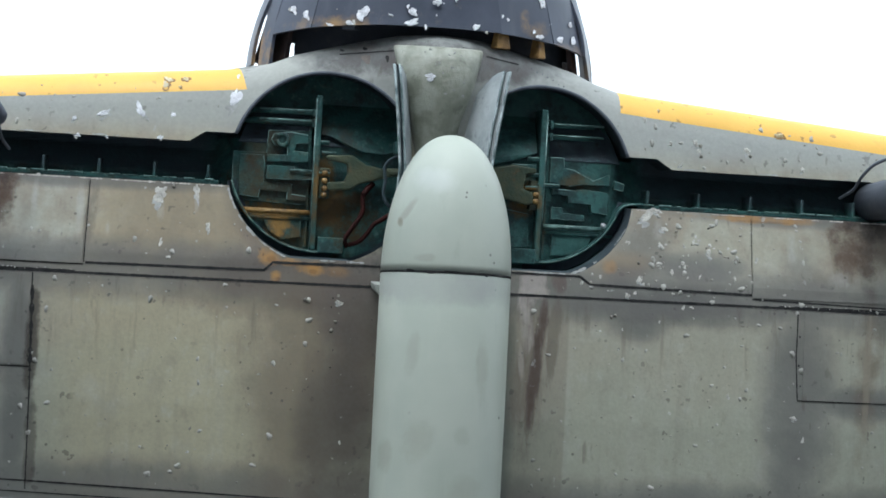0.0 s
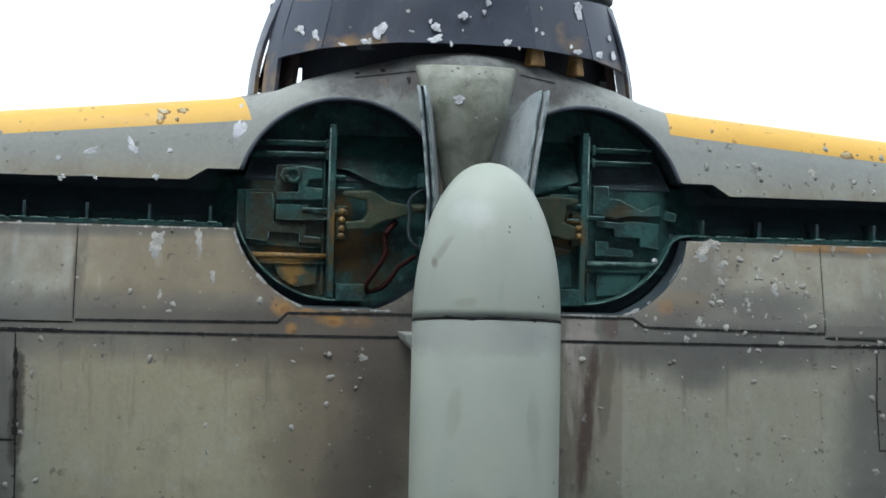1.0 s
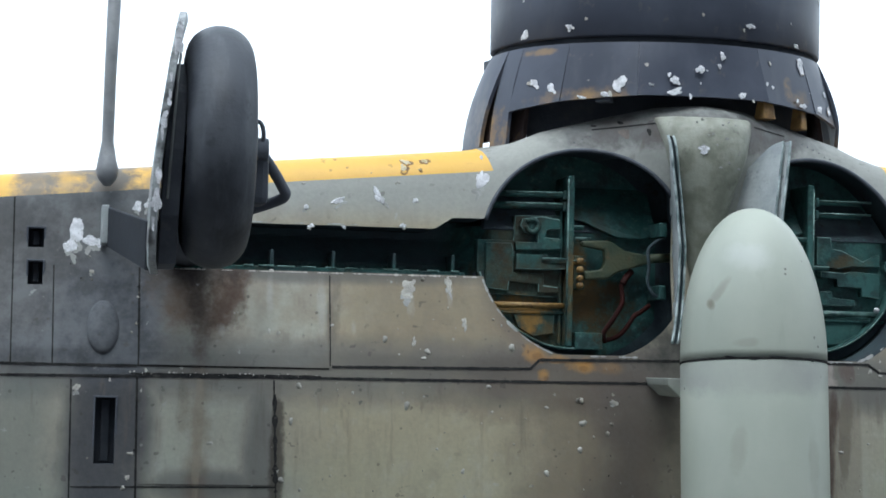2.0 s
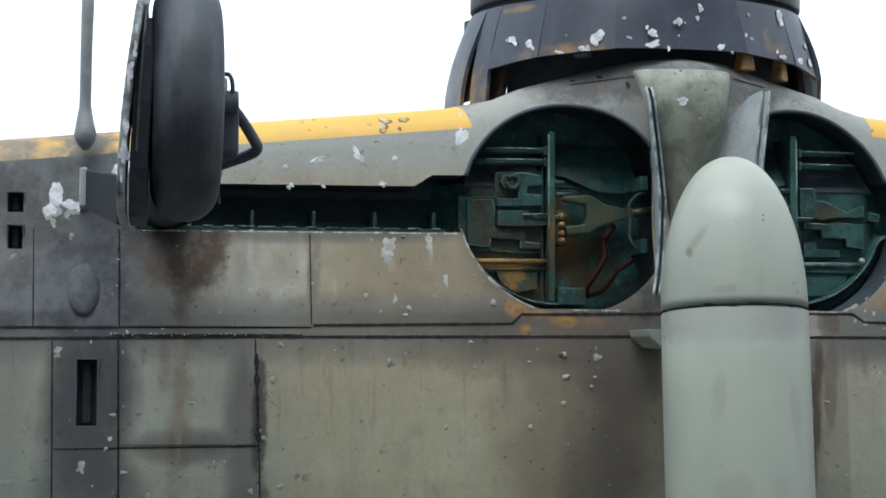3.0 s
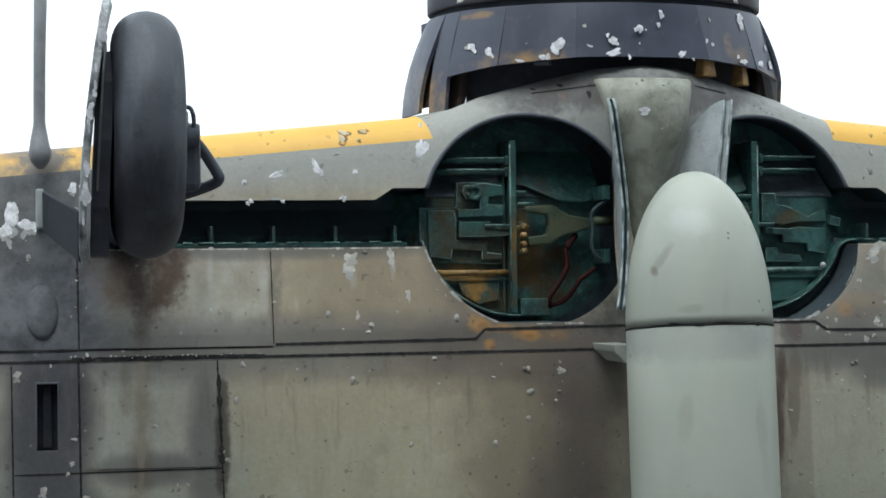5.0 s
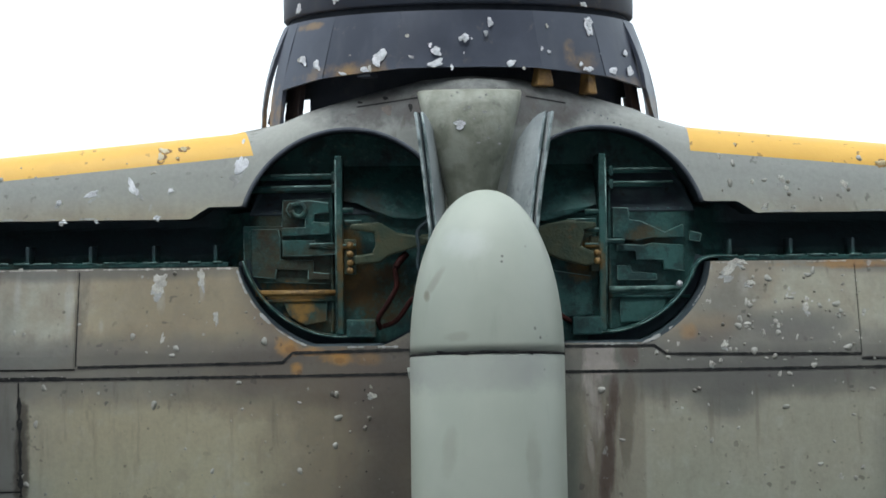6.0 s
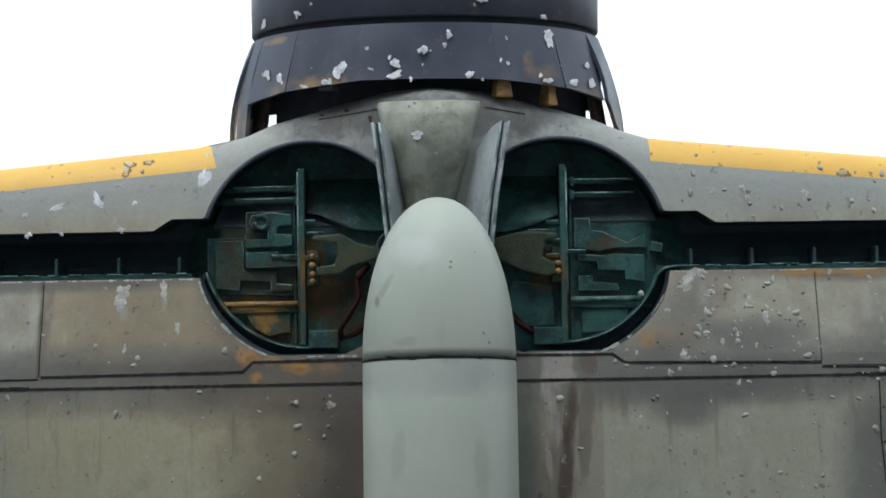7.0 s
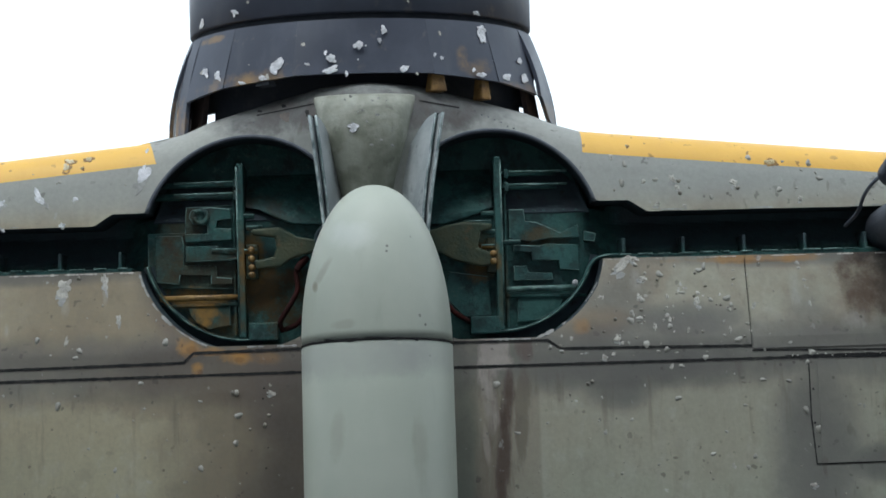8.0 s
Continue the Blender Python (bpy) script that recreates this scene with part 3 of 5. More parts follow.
def skin(x, z):
    """The underside with the round belly between the bays standing proud towards the front."""
    up = min(1.0, max(0.0, (z - 0.3) / 0.5)) ** 1.5
    return flat_skin(x, z) - 0.19 * up * math.exp(-(x / 0.33) ** 2)


def bay_floor(x, z):
    """The floor of the bays, deep at the front; the leg's trough slopes deeper towards the front."""
    t = min(1.0, max(0.0, (abs(x) - 0.78) / 0.16))
    t = t * t * (3 - 2 * t)
    round_part = 0.288 + 0.13 * min(1.0, max(0.0, (z - 0.505) / 0.02))
    trough = 0.35 + 0.09 * min(1.0, max(0.0, (z - 0.35) / 0.10))
    return round_part + (trough - round_part) * t


SLOTS = ((-2.263, -2.19, -0.41, -0.173), (-2.521, -2.463, 0.363, 0.435), (-2.517, -2.463, 0.226, 0.312))


def cut(x, z):
    """Below 0 inside the wheel bay and the leg's trough of either side."""
    a = abs(x)
    bay = max(math.hypot(a - 0.46, z - 0.407) - (0.392 if z > 0.407 else 0.392 + min(0.016 if x < 0 else 0.026, (0.407 - z) * 0.13)), 0.135 - a, 0.018 - z)
    top = 0.478 + min(0.044, max(0.0, (1.03 - a) * 0.65))
    trough = max(0.303 - z, z - top, 0.7 - a, a - 2.06)
    holes = [max(x0 - x, x - x1, z0 - z, z - z1) for x0, x1, z0, z1 in SLOTS]
    return min(bay, trough, *holes)


def wing_skin():
    """The underside with its openings, the leading edge, the upper side, and the walls and floors of the bays."""
    step = 0.0125
    nx = int(round(2 * SPAN / step))
    low, band, back = 146, 9, 10
    rows = low + band + back
    pos = np.zeros((nx + 1, rows + 1, 3))
    d = np.full((nx + 1, rows + 1), 1.0)
    for i in range(nx + 1):
        x = -SPAN + i * step
        f = front(abs(x))
        zb = f - BAND
        for j in range(rows + 1):
            xx = x
            if j <= low:
                z = -1.02 + (zb + 1.02) * j / low
                if -0.45 < z < 0.9:
                    g = cut(xx, z)
                    if abs(g) < 0.011:
                        for _ in range(3):
                            g = cut(xx, z)
                            gx = (cut(xx + 1e-4, z) - g) * 1e4
                            gz = (cut(xx, z + 1e-4) - g) * 1e4
                            n = max(gx * gx + gz * gz, 1e-6)
                            xx, z = xx - g * gx / n, z - g * gz / n
                        g = 0.0 if abs(xx - x) < 0.012 else g
                    d[i, j] = g
                y = skin(xx, z)
            elif j <= low + band:
                t = (j - low) / band
                z = zb + BAND * math.sin(t * math.pi / 2)
                if abs(x) < 0.8 and z < 0.9:
                    d[i, j] = max(cut(xx, z), -1)
                if abs(x + 0.8) < 0.08:
                    xx -= 0.045 * t * (1 - abs(x + 0.8) / 0.08)
                y = skin(xx, z)
            else:
                t = (j - low - band) / back
                z = f - (f + 1.02) * t ** 1.6
                y = 0.33 + 0.05 * max(0, abs(x) - 0.6) + 0.34 * math.sin(math.pi * min(1, t ** 0.6) * 0.78) - 0.61 * t ** 3
            pos[i, j] = (xx, y, z)
    eps = 1e-3
    d[np.abs(d) < eps] = 0.0
    idx = lambda i, j: i * (rows + 1) + j
    keep, pick, hole = [], [], []
    for i in range(nx):
        xm = -SPAN + (i + 0.5) * step
        yellow_here = 0.8 < abs(xm) < 2.95
        for j in range(rows):
            q = [(i, j), (i + 1, j), (i + 1, j + 1), (i, j + 1)]
            yellow = low <= j < low + band + 1 and yellow_here
            g = [d[a, b] for a, b in q]
            if min(g) >= 0:
                if max(g) == 0:
                    hole.append([idx(*c) for c in q])
                else:
                    keep.append([idx(*c) for c in q])
                    pick.append(1 if yellow else 0)
                continue
            if max(g) <= 0:
                hole.append([idx(*c) for c in q])
                continue
            tris = ((0, 1, 3), (1, 2, 3)) if g[1] == 0 and g[3] == 0 else ((0, 1, 2), (0, 2, 3))
            for t in tris:
                face = [idx(*q[k]) for k in t]
                if min(g[k] for k in t) < 0 or max(g[k] for k in t) == 0:
                    hole.append(face)
                else:
                    keep.append(face)
                    pick.append(1 if yellow else 0)
    flat = pos.reshape(-1, 3)
    return flat, keep, pick, hole


def compact(flat, faces, move=None):
    used = sorted({i for f in faces for i in f})
    back = {i: n for n, i in enumerate(used)}
    verts = [tuple(flat[i]) if move is None else move(flat[i]) for i in used]
    return verts, [[back[i] for i in f] for f in faces]


def patch(x0, x1, z0, z1, lift, nx=8, nz=8):
    """A piece of plate that follows the underside, with turned-down edges."""
    verts, faces = [], []
    for i in range(nx + 1):
        for j in range(nz + 1):
            x, z = x0 + (x1 - x0) * i / nx, z0 + (z1 - z0) * j / nz
            verts.append((x, skin(x, z) - lift, z))
    for i in range(nx):
        for j in range(nz):
            a = i * (nz + 1) + j
            faces.append((a, a + nz + 1, a + nz + 2, a + 1))
    rim = [i * (nz + 1) for i in range(nx + 1)] + [nx * (nz + 1) + j for j in range(1, nz + 1)]
    rim += [i * (nz + 1) + nz for i in range(nx - 1, -1, -1)] + list(range(nz - 1, 0, -1))
    n = len(verts)
    verts += [(verts[k][0], verts[k][1] + lift + 0.004, verts[k][2]) for k in rim]
    m = len(rim)
    faces += [(rim[k], n + k, n + (k + 1) % m, rim[(k + 1) % m]) for k in range(m)]
    return verts, faces


def ribbon(points, width, lift=0.002, waver=0.0, steps=0.03):
    """A thin strip along the underside through (x, z) points."""
    pts = []
    for (ax, az), (bx, bz) in zip(points, points[1:]):
        n = max(1, int(math.hypot(bx - ax, bz - az) / steps))
        pts += [(ax + (bx - ax) * k / n, az + (bz - az) * k / n) for k in range(n)]
    pts.append(points[-1])
    verts, faces = [], []
    for k, (x, z) in enumerate(pts):
        a, b = pts[max(0, k - 1)], pts[min(len(pts) - 1, k + 1)]
        dx, dz = b[0] - a[0], b[1] - a[1]
        n = math.hypot(dx, dz) or 1
        w = width * 0.5 * (1 + waver * random.uniform(-1, 1))
        for s in (-1, 1):
            px, pz = x - s * dz / n * w, z + s * dx / n * w
            verts.append((px, skin(px, pz) - lift, pz))
    faces = [(2 * k, 2 * k + 2, 2 * k + 3, 2 * k + 1) for k in range(len(pts) - 1)]
    return verts, faces


def flake(x, z, w, h, turn=0.0, lift=0.0016, n=26, on=None, ragged=0.26):
    """An irregular flake of bare metal with a thin edge."""
    on = on or skin
    p1, p2, p3 = (random.uniform(0, 6.28) for _ in range(3))
    ring = []
    for k in range(n):
        a = math.tau * k / n
        r = 1 + ragged * (0.8 * math.sin(2 * a + p1) + 0.6 * math.sin(3 * a + p2) + 0.45 * math.sin(5 * a + p3) + 0.5 * random.uniform(-1, 1))
        u, v = math.cos(a) * w * r, math.sin(a) * h * r
        ring.append((x + u * math.cos(turn) - v * math.sin(turn), z + u * math.sin(turn) + v * math.cos(turn)))
    verts = [(x, on(x, z) - lift, z)]
    verts += [(x + (p - x) * 0.96, on(p, q) - lift * random.uniform(0.7, 1.2), z + (q - z) * 0.96) for p, q in ring]
    verts += [(p, on(p, q) + 0.001, q) for p, q in ring]
    faces = [(0, 1 + k, 1 + (k + 1) % n) for k in range(n)]
    faces += [(1 + k, 1 + n + k, 1 + n + (k + 1) % n, 1 + (k + 1) % n) for k in range(n)]
    return verts, faces


def blotch(x, z, w, h, turn=0.0, on=None, lift=0.0016, n=48):
    """A flake with the outline of several overlapping lumps and an uneven, crumbly face."""
    on = on or skin
    lobes = [(random.uniform(0, math.tau), random.uniform(0.4, 0.85), random.uniform(0.2, 0.42)) for _ in range(random.randint(5, 8))]
    reach = []
    for k in range(n):
        a = math.tau * k / n
        r = 0.62 + 0.08 * math.sin(3 * a + lobes[0][0])
        for b, d, s in lobes:
            side = d * math.sin(a - b)
            if abs(side) < s and math.cos(a - b) > 0:
                r = max(r, d * math.cos(a - b) + math.sqrt(s * s - side * side))
        reach.append(r * random.uniform(0.94, 1.06))
    verts, c, t = [], math.cos(turn), math.sin(turn)
    for share, up in ((1.0, -0.6), (0.95, 1.0), (0.72, 1.5), (0.42, 1.7), (0.15, 1.6)):
        for k in range(n):
            u, v = math.cos(math.tau * k / n) * w * reach[k] * share, math.sin(math.tau * k / n) * h * reach[k] * share
            px, pz = x + u * c - v * t, z + u * t + v * c
            verts.append((px, on(px, pz) - lift * up * (random.uniform(0.75, 1.3) if up > 0 else 1.0), pz))
    faces = [(i * n + k, i * n + (k + 1) % n, (i + 1) * n + (k + 1) % n, (i + 1) * n + k) for i in range(4) for k in range(n)]
    faces.append(list(range(4 * n, 5 * n)))
    return verts, faces


def crumb(x, z, r, on=None):
    on = on or skin
    bm = bmesh.new()
    bmesh.ops.create_icosphere(bm, subdivisions=1, radius=r)
    for v in bm.verts:
        v.co *= random.uniform(0.65, 1.25)
    out = [(x + v.co.x, on(x, z) + v.co.y * 0.7 - r * 0.15, z + v.co.z) for v in bm.verts], [[v.index for v in f.verts] for f in bm.faces]
    bm.free()
    return out


def lump(x, z, r, on=None):
    """A smooth bump of paint over a grain of dirt."""
    on = on or skin
    p1, p2, s = random.uniform(0, 6.28), random.uniform(0, 6.28), random.uniform(0.75, 1.3)
    verts, faces, n = [], [], 12
    for i, (rr, hh) in enumerate(((1.2, -0.004), (0.9, 0.22), (0.6, 0.42), (0.28, 0.52))):
        for k in range(n):
            a = math.tau * k / n
            q = r * rr * (1 + 0.18 * math.sin(2 * a + p1) + 0.12 * math.sin(3 * a + p2))
            px, pz = x + q * math.cos(a) * s, z + q * math.sin(a) / s
            verts.append((px, on(px, pz) - r * hh + (0.0015 if i == 0 else 0), pz))
    faces = [(i * n + k, i * n + (k + 1) % n, (i + 1) * n + (k + 1) % n, (i + 1) * n + k) for i in range(3) for k in range(n)]
    faces.append(list(range(3 * n, 4 * n)))
    return verts, faces


# ---- ground ----
FLOOR_Z = -5.4
# Unseen table, added as support and kept dark so it bounces little light.
mesh = [(-9000, -9000, FLOOR_Z), (9000, -9000, FLOOR_Z), (9000, 9000, FLOOR_Z), (-9000, 9000, FLOOR_Z)]
ground = tagged(mesh_part("ground", mesh, [(0, 1, 2, 3)], TABLE), "assumed matt dark grey table surface, out of view", "table", kind="structure")

# an unseen plain wall, added behind the camera to block sky light from the front
wall_v = [(x, y, z) for x in (-70, 70) for y in (-16.5, -16) for z in (FLOOR_Z, 21)]
wall_f = [(0, 1, 3, 2), (4, 6, 7, 5), (0, 4, 5, 1), (2, 3, 7, 6), (0, 2, 6, 4), (1, 5, 7, 3)]
tagged(mesh_part("sky_blocker", wall_v, wall_f, WALL, None, "", False), "unseen grey wall added behind the viewer to block sky light", "wall", kind="structure")

# ---- the aircraft ----
plane = empty("model_aircraft", "weathered grey scale model of a fighter, seen from below", "model aircraft")
plane.location = Vector((0, 0.75, FLOOR_Z)) * K


def stay(ob):
    """Keeps a part where its vertices are, under the aircraft's base."""
    ob.matrix_parent_inverse = Matrix.Translation(-plane.location)
    return ob


def piece(name, geometry, material, label="", smooth=True, parent=None, pick=None):
    ob = mesh_part(name, geometry[0], geometry[1], material, parent or plane, label, smooth, pick)
    return ob if parent else stay(ob)


flat, keep, pick, hole = wing_skin()
used = sorted({i for f in keep for i in f})
back_to = {i: n for n, i in enumerate(used)}
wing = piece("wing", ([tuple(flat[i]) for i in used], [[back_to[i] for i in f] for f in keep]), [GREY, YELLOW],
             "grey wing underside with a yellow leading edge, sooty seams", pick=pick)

# floors of the bays and troughs, and the walls round them
hole = [f for f in hole if abs(flat[f[0]][0]) < 2.1]
count = {}
for f in hole:
    for a, b in zip(f, f[1:] + f[:1]):
        count[(a, b)] = count.get((a, b), 0) + 1
rim_edges = [(a, b) for (a, b) in count if (b, a) not in count]
for sx, name in ((-1, "wheel_bay"), (1, "wheel_bay")):
    mine = [f for f in hole if flat[f[0]][0] * sx > 0]
    v1, f1 = compact(flat, mine, lambda p: (p[0], bay_floor(p[0], p[2]), p[2]))
    v2, f2, at = [], [], {}
    for a, b in rim_edges:
        if flat[a][0] * sx <= 0:
            continue
        for k in (a, b):
            if k not in at:
                # the wall runs back under the belly on the inner side
                p = flat[k]
                dx, dz = abs(p[0]) - 0.46, p[2] - 0.407
                under = 0.09 * min(1.0, max(0.0, (0.34 - abs(p[0])) / 0.1)) / max(math.hypot(dx, dz), 0.1)
                y = bay_floor(p[0], p[2])
                at[k] = len(v2)
                v2 += [tuple(p), (p[0] + sx * dx * under, y + 0.004, p[2] + dz * under)]
        f2.append((at[a], at[a] + 1, at[b] + 1, at[b]))
    floor_of = {i: n for n, i in enumerate(sorted({i for f in mine for i in f}))}
    m = len(v1)
    f3 = [(m + at[a] + 1, floor_of[a], floor_of[b], m + at[b] + 1) for a, b in rim_edges if flat[a][0] * sx > 0]
    walls, walls_f = joined((v1, f1), (v2, f2))
    bay = piece(name, (walls, walls_f + f3), [BAY, BAYWALL], "dark green wheel bay with rust, grime and shade-darkened walls", smooth=False, pick=[0] * len(f1) + [1] * (len(f2) + len(f3)))
    if sx < 0:
        bay_l = bay
    else:
        bay_r = bay

# worn bright edges along the openings, broken into short lengths
def worn_edge(points, width, share):
    """Short bright lengths along a line of (x, z) points on the underside."""
    bits, k = [], 0
    while k < len(points) - 2:
        n = random.randint(2, 7)
        if random.random() < share:
            bits.append(ribbon(points[k:k + n + 1], width * random.uniform(0.3, 1.2), 0.0026, 0.9, 0.006))
        k += n
    return joined(*bits)


random.seed(31)
for sx in (-1, 1):
    for z, share in ((0.2985, 0.6), (0.4835, 0.4)):
        line = [(sx * x, z) for x in np.arange(0.87 if z < 0.4 else 1.06, 2.06, 0.012)]
        piece("worn_edge", worn_edge(line, 0.005, share), DULL if z > 0.4 else WORN, "thin scuffed bright edge", False, parent=wing)
    arc = [(sx * (0.46 + 0.412 * math.cos(a)), 0.407 + 0.412 * math.sin(a)) for a in np.linspace(radians(-16), radians(-72), 44)]
    piece("worn_edge", worn_edge(arc, 0.007, 0.6), DULL, "thin scuffed bright edge", False, parent=wing)
    line = [(sx * x, 0.0135) for x in np.arange(0.28, 0.62, 0.012)]
    piece("worn_edge", worn_edge(line, 0.006, 0.55), DULL, "thin scuffed bright edge", False, parent=wing)

# lip round each opening
for sx, bay in ((-1, bay_l), (1, bay_r)):
    arc = [(sx * (0.46 + 0.392 * math.cos(a)), 0.407 + 0.392 * math.sin(a)) for a in np.linspace(radians(17), radians(146), 40)]
    piece("bay_lip", tube([(x, skin(x, z) + 0.006, z) for x, z in arc], 0.009, 6), DARK, parent=bay)


LEFT_PLATES = (
    ([(0.845, 0.452), (0.705, 0.452), (0.70, 0.548), (0.523, 0.553), (0.523, 0.236), (0.845, 0.246)], 0.004),
    ([(0.676, 0.535), (0.605, 0.546), (0.53, 0.535), (0.528, 0.498), (0.579, 0.493), (0.585, 0.466), (0.526, 0.461), (0.526, 0.419), (0.699, 0.413), (0.704, 0.445), (0.618, 0.445),
      (0.617, 0.477), (0.671, 0.482), (0.687, 0.508)], 0.034),
    ([(0.816, 0.44), (0.714, 0.44), (0.706, 0.403), (0.707, 0.329), (0.587, 0.324), (0.587, 0.282), (0.528, 0.276), (0.528, 0.253), (0.609, 0.253), (0.609, 0.287), (0.722, 0.292),
      (0.727, 0.256), (0.813, 0.266)], 0.024),
    ([(0.699, 0.398), (0.58, 0.398), (0.581, 0.371), (0.505, 0.366), (0.506, 0.345), (0.576, 0.34), (0.7, 0.34)], 0.042),
    ([(0.70, 0.17), (0.54, 0.175), (0.54, 0.10), (0.62, 0.085), (0.68, 0.12)], 0.010),
)
RIGHT_PLATES = (
    ([(0.516, 0.506), (0.574, 0.506), (0.579, 0.461), (0.622, 0.455), (0.71, 0.413), (0.777, 0.443), (0.782, 0.393), (0.66, 0.392), (0.60, 0.381), (0.516, 0.396)], 0.018),
    ([(0.53, 0.372), (0.63, 0.366), (0.66, 0.374), (0.775, 0.365), (0.778, 0.268), (0.702, 0.275), (0.70, 0.308), (0.60, 0.311), (0.597, 0.342), (0.53, 0.345)], 0.026),
    ([(0.53, 0.292), (0.58, 0.292), (0.585, 0.268), (0.675, 0.262), (0.68, 0.236), (0.53, 0.236)], 0.016),
    ([(0.80, 0.418), (0.845, 0.406), (0.838, 0.375), (0.797, 0.381)], 0.022),
    ([(0.54, 0.182), (0.72, 0.182), (0.70, 0.13), (0.62, 0.085), (0.54, 0.08)], 0.008),
)


def bay_fittings(sx, bay):
    """Spar, pipes, plates and bracket in one bay."""
    y = 0.275

    def add(name, g, m, label="", smooth=False):
        return piece(name, g, m, label, smooth, parent=bay)

    def bx(a0, a1, y0, y1, z0, z1, bevel=0.005):
        return box(min(sx * a0, sx * a1), max(sx * a0, sx * a1), y0, y1, z0, z1, bevel)

    def plate(name, outline, y0, y1, bevel=0.0035, label=""):
        """A plate whose bevelled rim is rubbed bright."""
        g = prism([(sx * a, z) for a, z in outline], y0, y1, bevel)
        pick = []
        for f in g[1]:
            p = [Vector(g[0][k]) for k in f]
            n = (p[1] - p[0]).cross(p[2] - p[0]).normalized()
            pick.append(1 if 0.2 < abs(n.y) < 0.97 and random.random() < 0.45 else 0)
        return piece(name, g, [BAY, DRYBRUSH], label, False, parent=bay, pick=pick)

    def lean(g):
        """Bends a plate away towards the front of the bay."""
        return [(a, b + 1.0 * max(0.0, c - 0.52), c) for a, b, c in g[0]], g[1]

    rib = 0.478 if sx < 0 else 0.462
    add("upright_rib", bx(rib, rib + 0.027, 0.22, 0.42, 0.05, 0.705, 0.006), BAY)
    add("upright_rib", bx(rib + 0.037, rib + 0.046, 0.262, 0.345, 0.06, 0.62, 0.003), BAY)
    add("rib_edge", tube([(sx * (rib + 0.025), 0.221, 0.07), (sx * (rib + 0.025), 0.221, 0.69)], 0.0035, 6), DRYBRUSH, "", True)
    for z, r in ((0.630, 0.012), (0.586, 0.014)) if sx < 0 else ((0.641, 0.010), (0.591, 0.011)):
        add("pipe", tube([(sx * 0.49, 0.255, z), (sx * (0.82 if sx < 0 else 0.70), 0.27, z)], r, 8), BAY, smooth=True)
        # A pale strip on the pipe's upper side paints its highlight.
        add("pipe_highlight", tube([(sx * 0.52, 0.2475 - r * 0.2, z + r * 0.62), (sx * 0.74, 0.258 - r * 0.2, z + r * 0.62)], 0.0045, 6), DRYBRUSH, "", True)
        add("pipe_bracket", bx(0.503, 0.518, 0.24, 0.39, z - 0.018, z + 0.018), BAY)
    z = 0.205
    add("pipe", tube([(sx * 0.5, 0.255, z), (sx * (0.80 if sx < 0 else 0.775), 0.26, z)], 0.011, 8), OCHRE if sx < 0 else DRYBRUSH, smooth=True)
    add("pipe", tube([(sx * 0.5, 0.262, z - 0.026), (sx * 0.80, 0.268, z - 0.03)], 0.007, 8), BAY, smooth=True)
    for outline, h in LEFT_PLATES if sx < 0 else RIGHT_PLATES:
        plate("raised_plate", outline, y - h, y + 0.085)
    if sx < 0:
        add("ring_boss", tube([(sx * (0.640 + 0.024 * math.cos(t)), 0.238, 0.508 + 0.024 * math.sin(t)) for t in np.linspace(0.6, math.tau, 17)], 0.009, 8), BAY, "", True)
        stubs = ((0.505, 0.60, 0.378), (0.43, 0.56, 0.372), (0.44, 0.50, 0.505), (0.41, 0.47, 0.46))
    else:
        stubs = ((0.46, 0.556, 0.380), (0.412, 0.47, 0.490), (0.345, 0.45, 0.457), (0.41, 0.47, 0.422), (0.41, 0.47, 0.366))
    for a0, a1, z in stubs:
        add("stub_pipe", tube([(sx * a0, 0.232, z), (sx * a1, 0.236, z)], 0.010, 8), BAY, smooth=True)
        add("pipe_highlight", tube([(sx * a0, 0.2235, z + 0.006), (sx * a1, 0.2275, z + 0.006)], 0.0035, 6), DRYBRUSH, "", True)
    # plate behind the pipes, with the deep front of the bay beyond its upper edge
    back = [(0.145, 0.49), (0.145, 0.62), (0.17, 0.668), (0.735, 0.66), (0.79, 0.60), (0.825, 0.49)]
    # The dark wall colour here paints the shade at the bay's front.
    add("back_plate", lean(prism([(sx * a, z) for a, z in back], 0.284, 0.36, 0.005)), BAYWALL)
    # sheet with a curved lower edge in the inner upper corner
    if sx < 0:
        sheet = [(0.476, 0.70), (0.30, 0.70), (0.20, 0.69), (0.138, 0.66), (0.138, 0.49), (0.20, 0.468), (0.30, 0.474), (0.36, 0.498), (0.43, 0.535), (0.476, 0.54)]
        fork = [(0.45, 0.456), (0.341, 0.462), (0.281, 0.424), (0.172, 0.405), (0.166, 0.382), (0.238, 0.361), (0.31, 0.339), (0.343, 0.313), (0.436, 0.308),
                (0.441, 0.34), (0.37, 0.35), (0.358, 0.382), (0.363, 0.424), (0.45, 0.437)]
    else:
        sheet = [(0.458, 0.69), (0.458, 0.515), (0.428, 0.505), (0.35, 0.478), (0.27, 0.457), (0.138, 0.465), (0.138, 0.66), (0.21, 0.69)]
        fork = [(0.346, 0.463), (0.45, 0.453), (0.45, 0.432), (0.405, 0.425), (0.395, 0.365), (0.43, 0.35), (0.453, 0.338), (0.45, 0.30), (0.413, 0.293), (0.313, 0.317), (0.25, 0.35),
                (0.19, 0.372), (0.16, 0.40), (0.20, 0.428), (0.27, 0.45)]
        plate("lower_sheet", [(0.285, 0.279), (0.434, 0.256), (0.44, 0.11), (0.34, 0.105), (0.26, 0.19)], 0.262, 0.30)
    add("inner_sheet", lean(prism([(sx * a, z) for a, z in sheet], 0.262, 0.29, 0.006)), BAY)
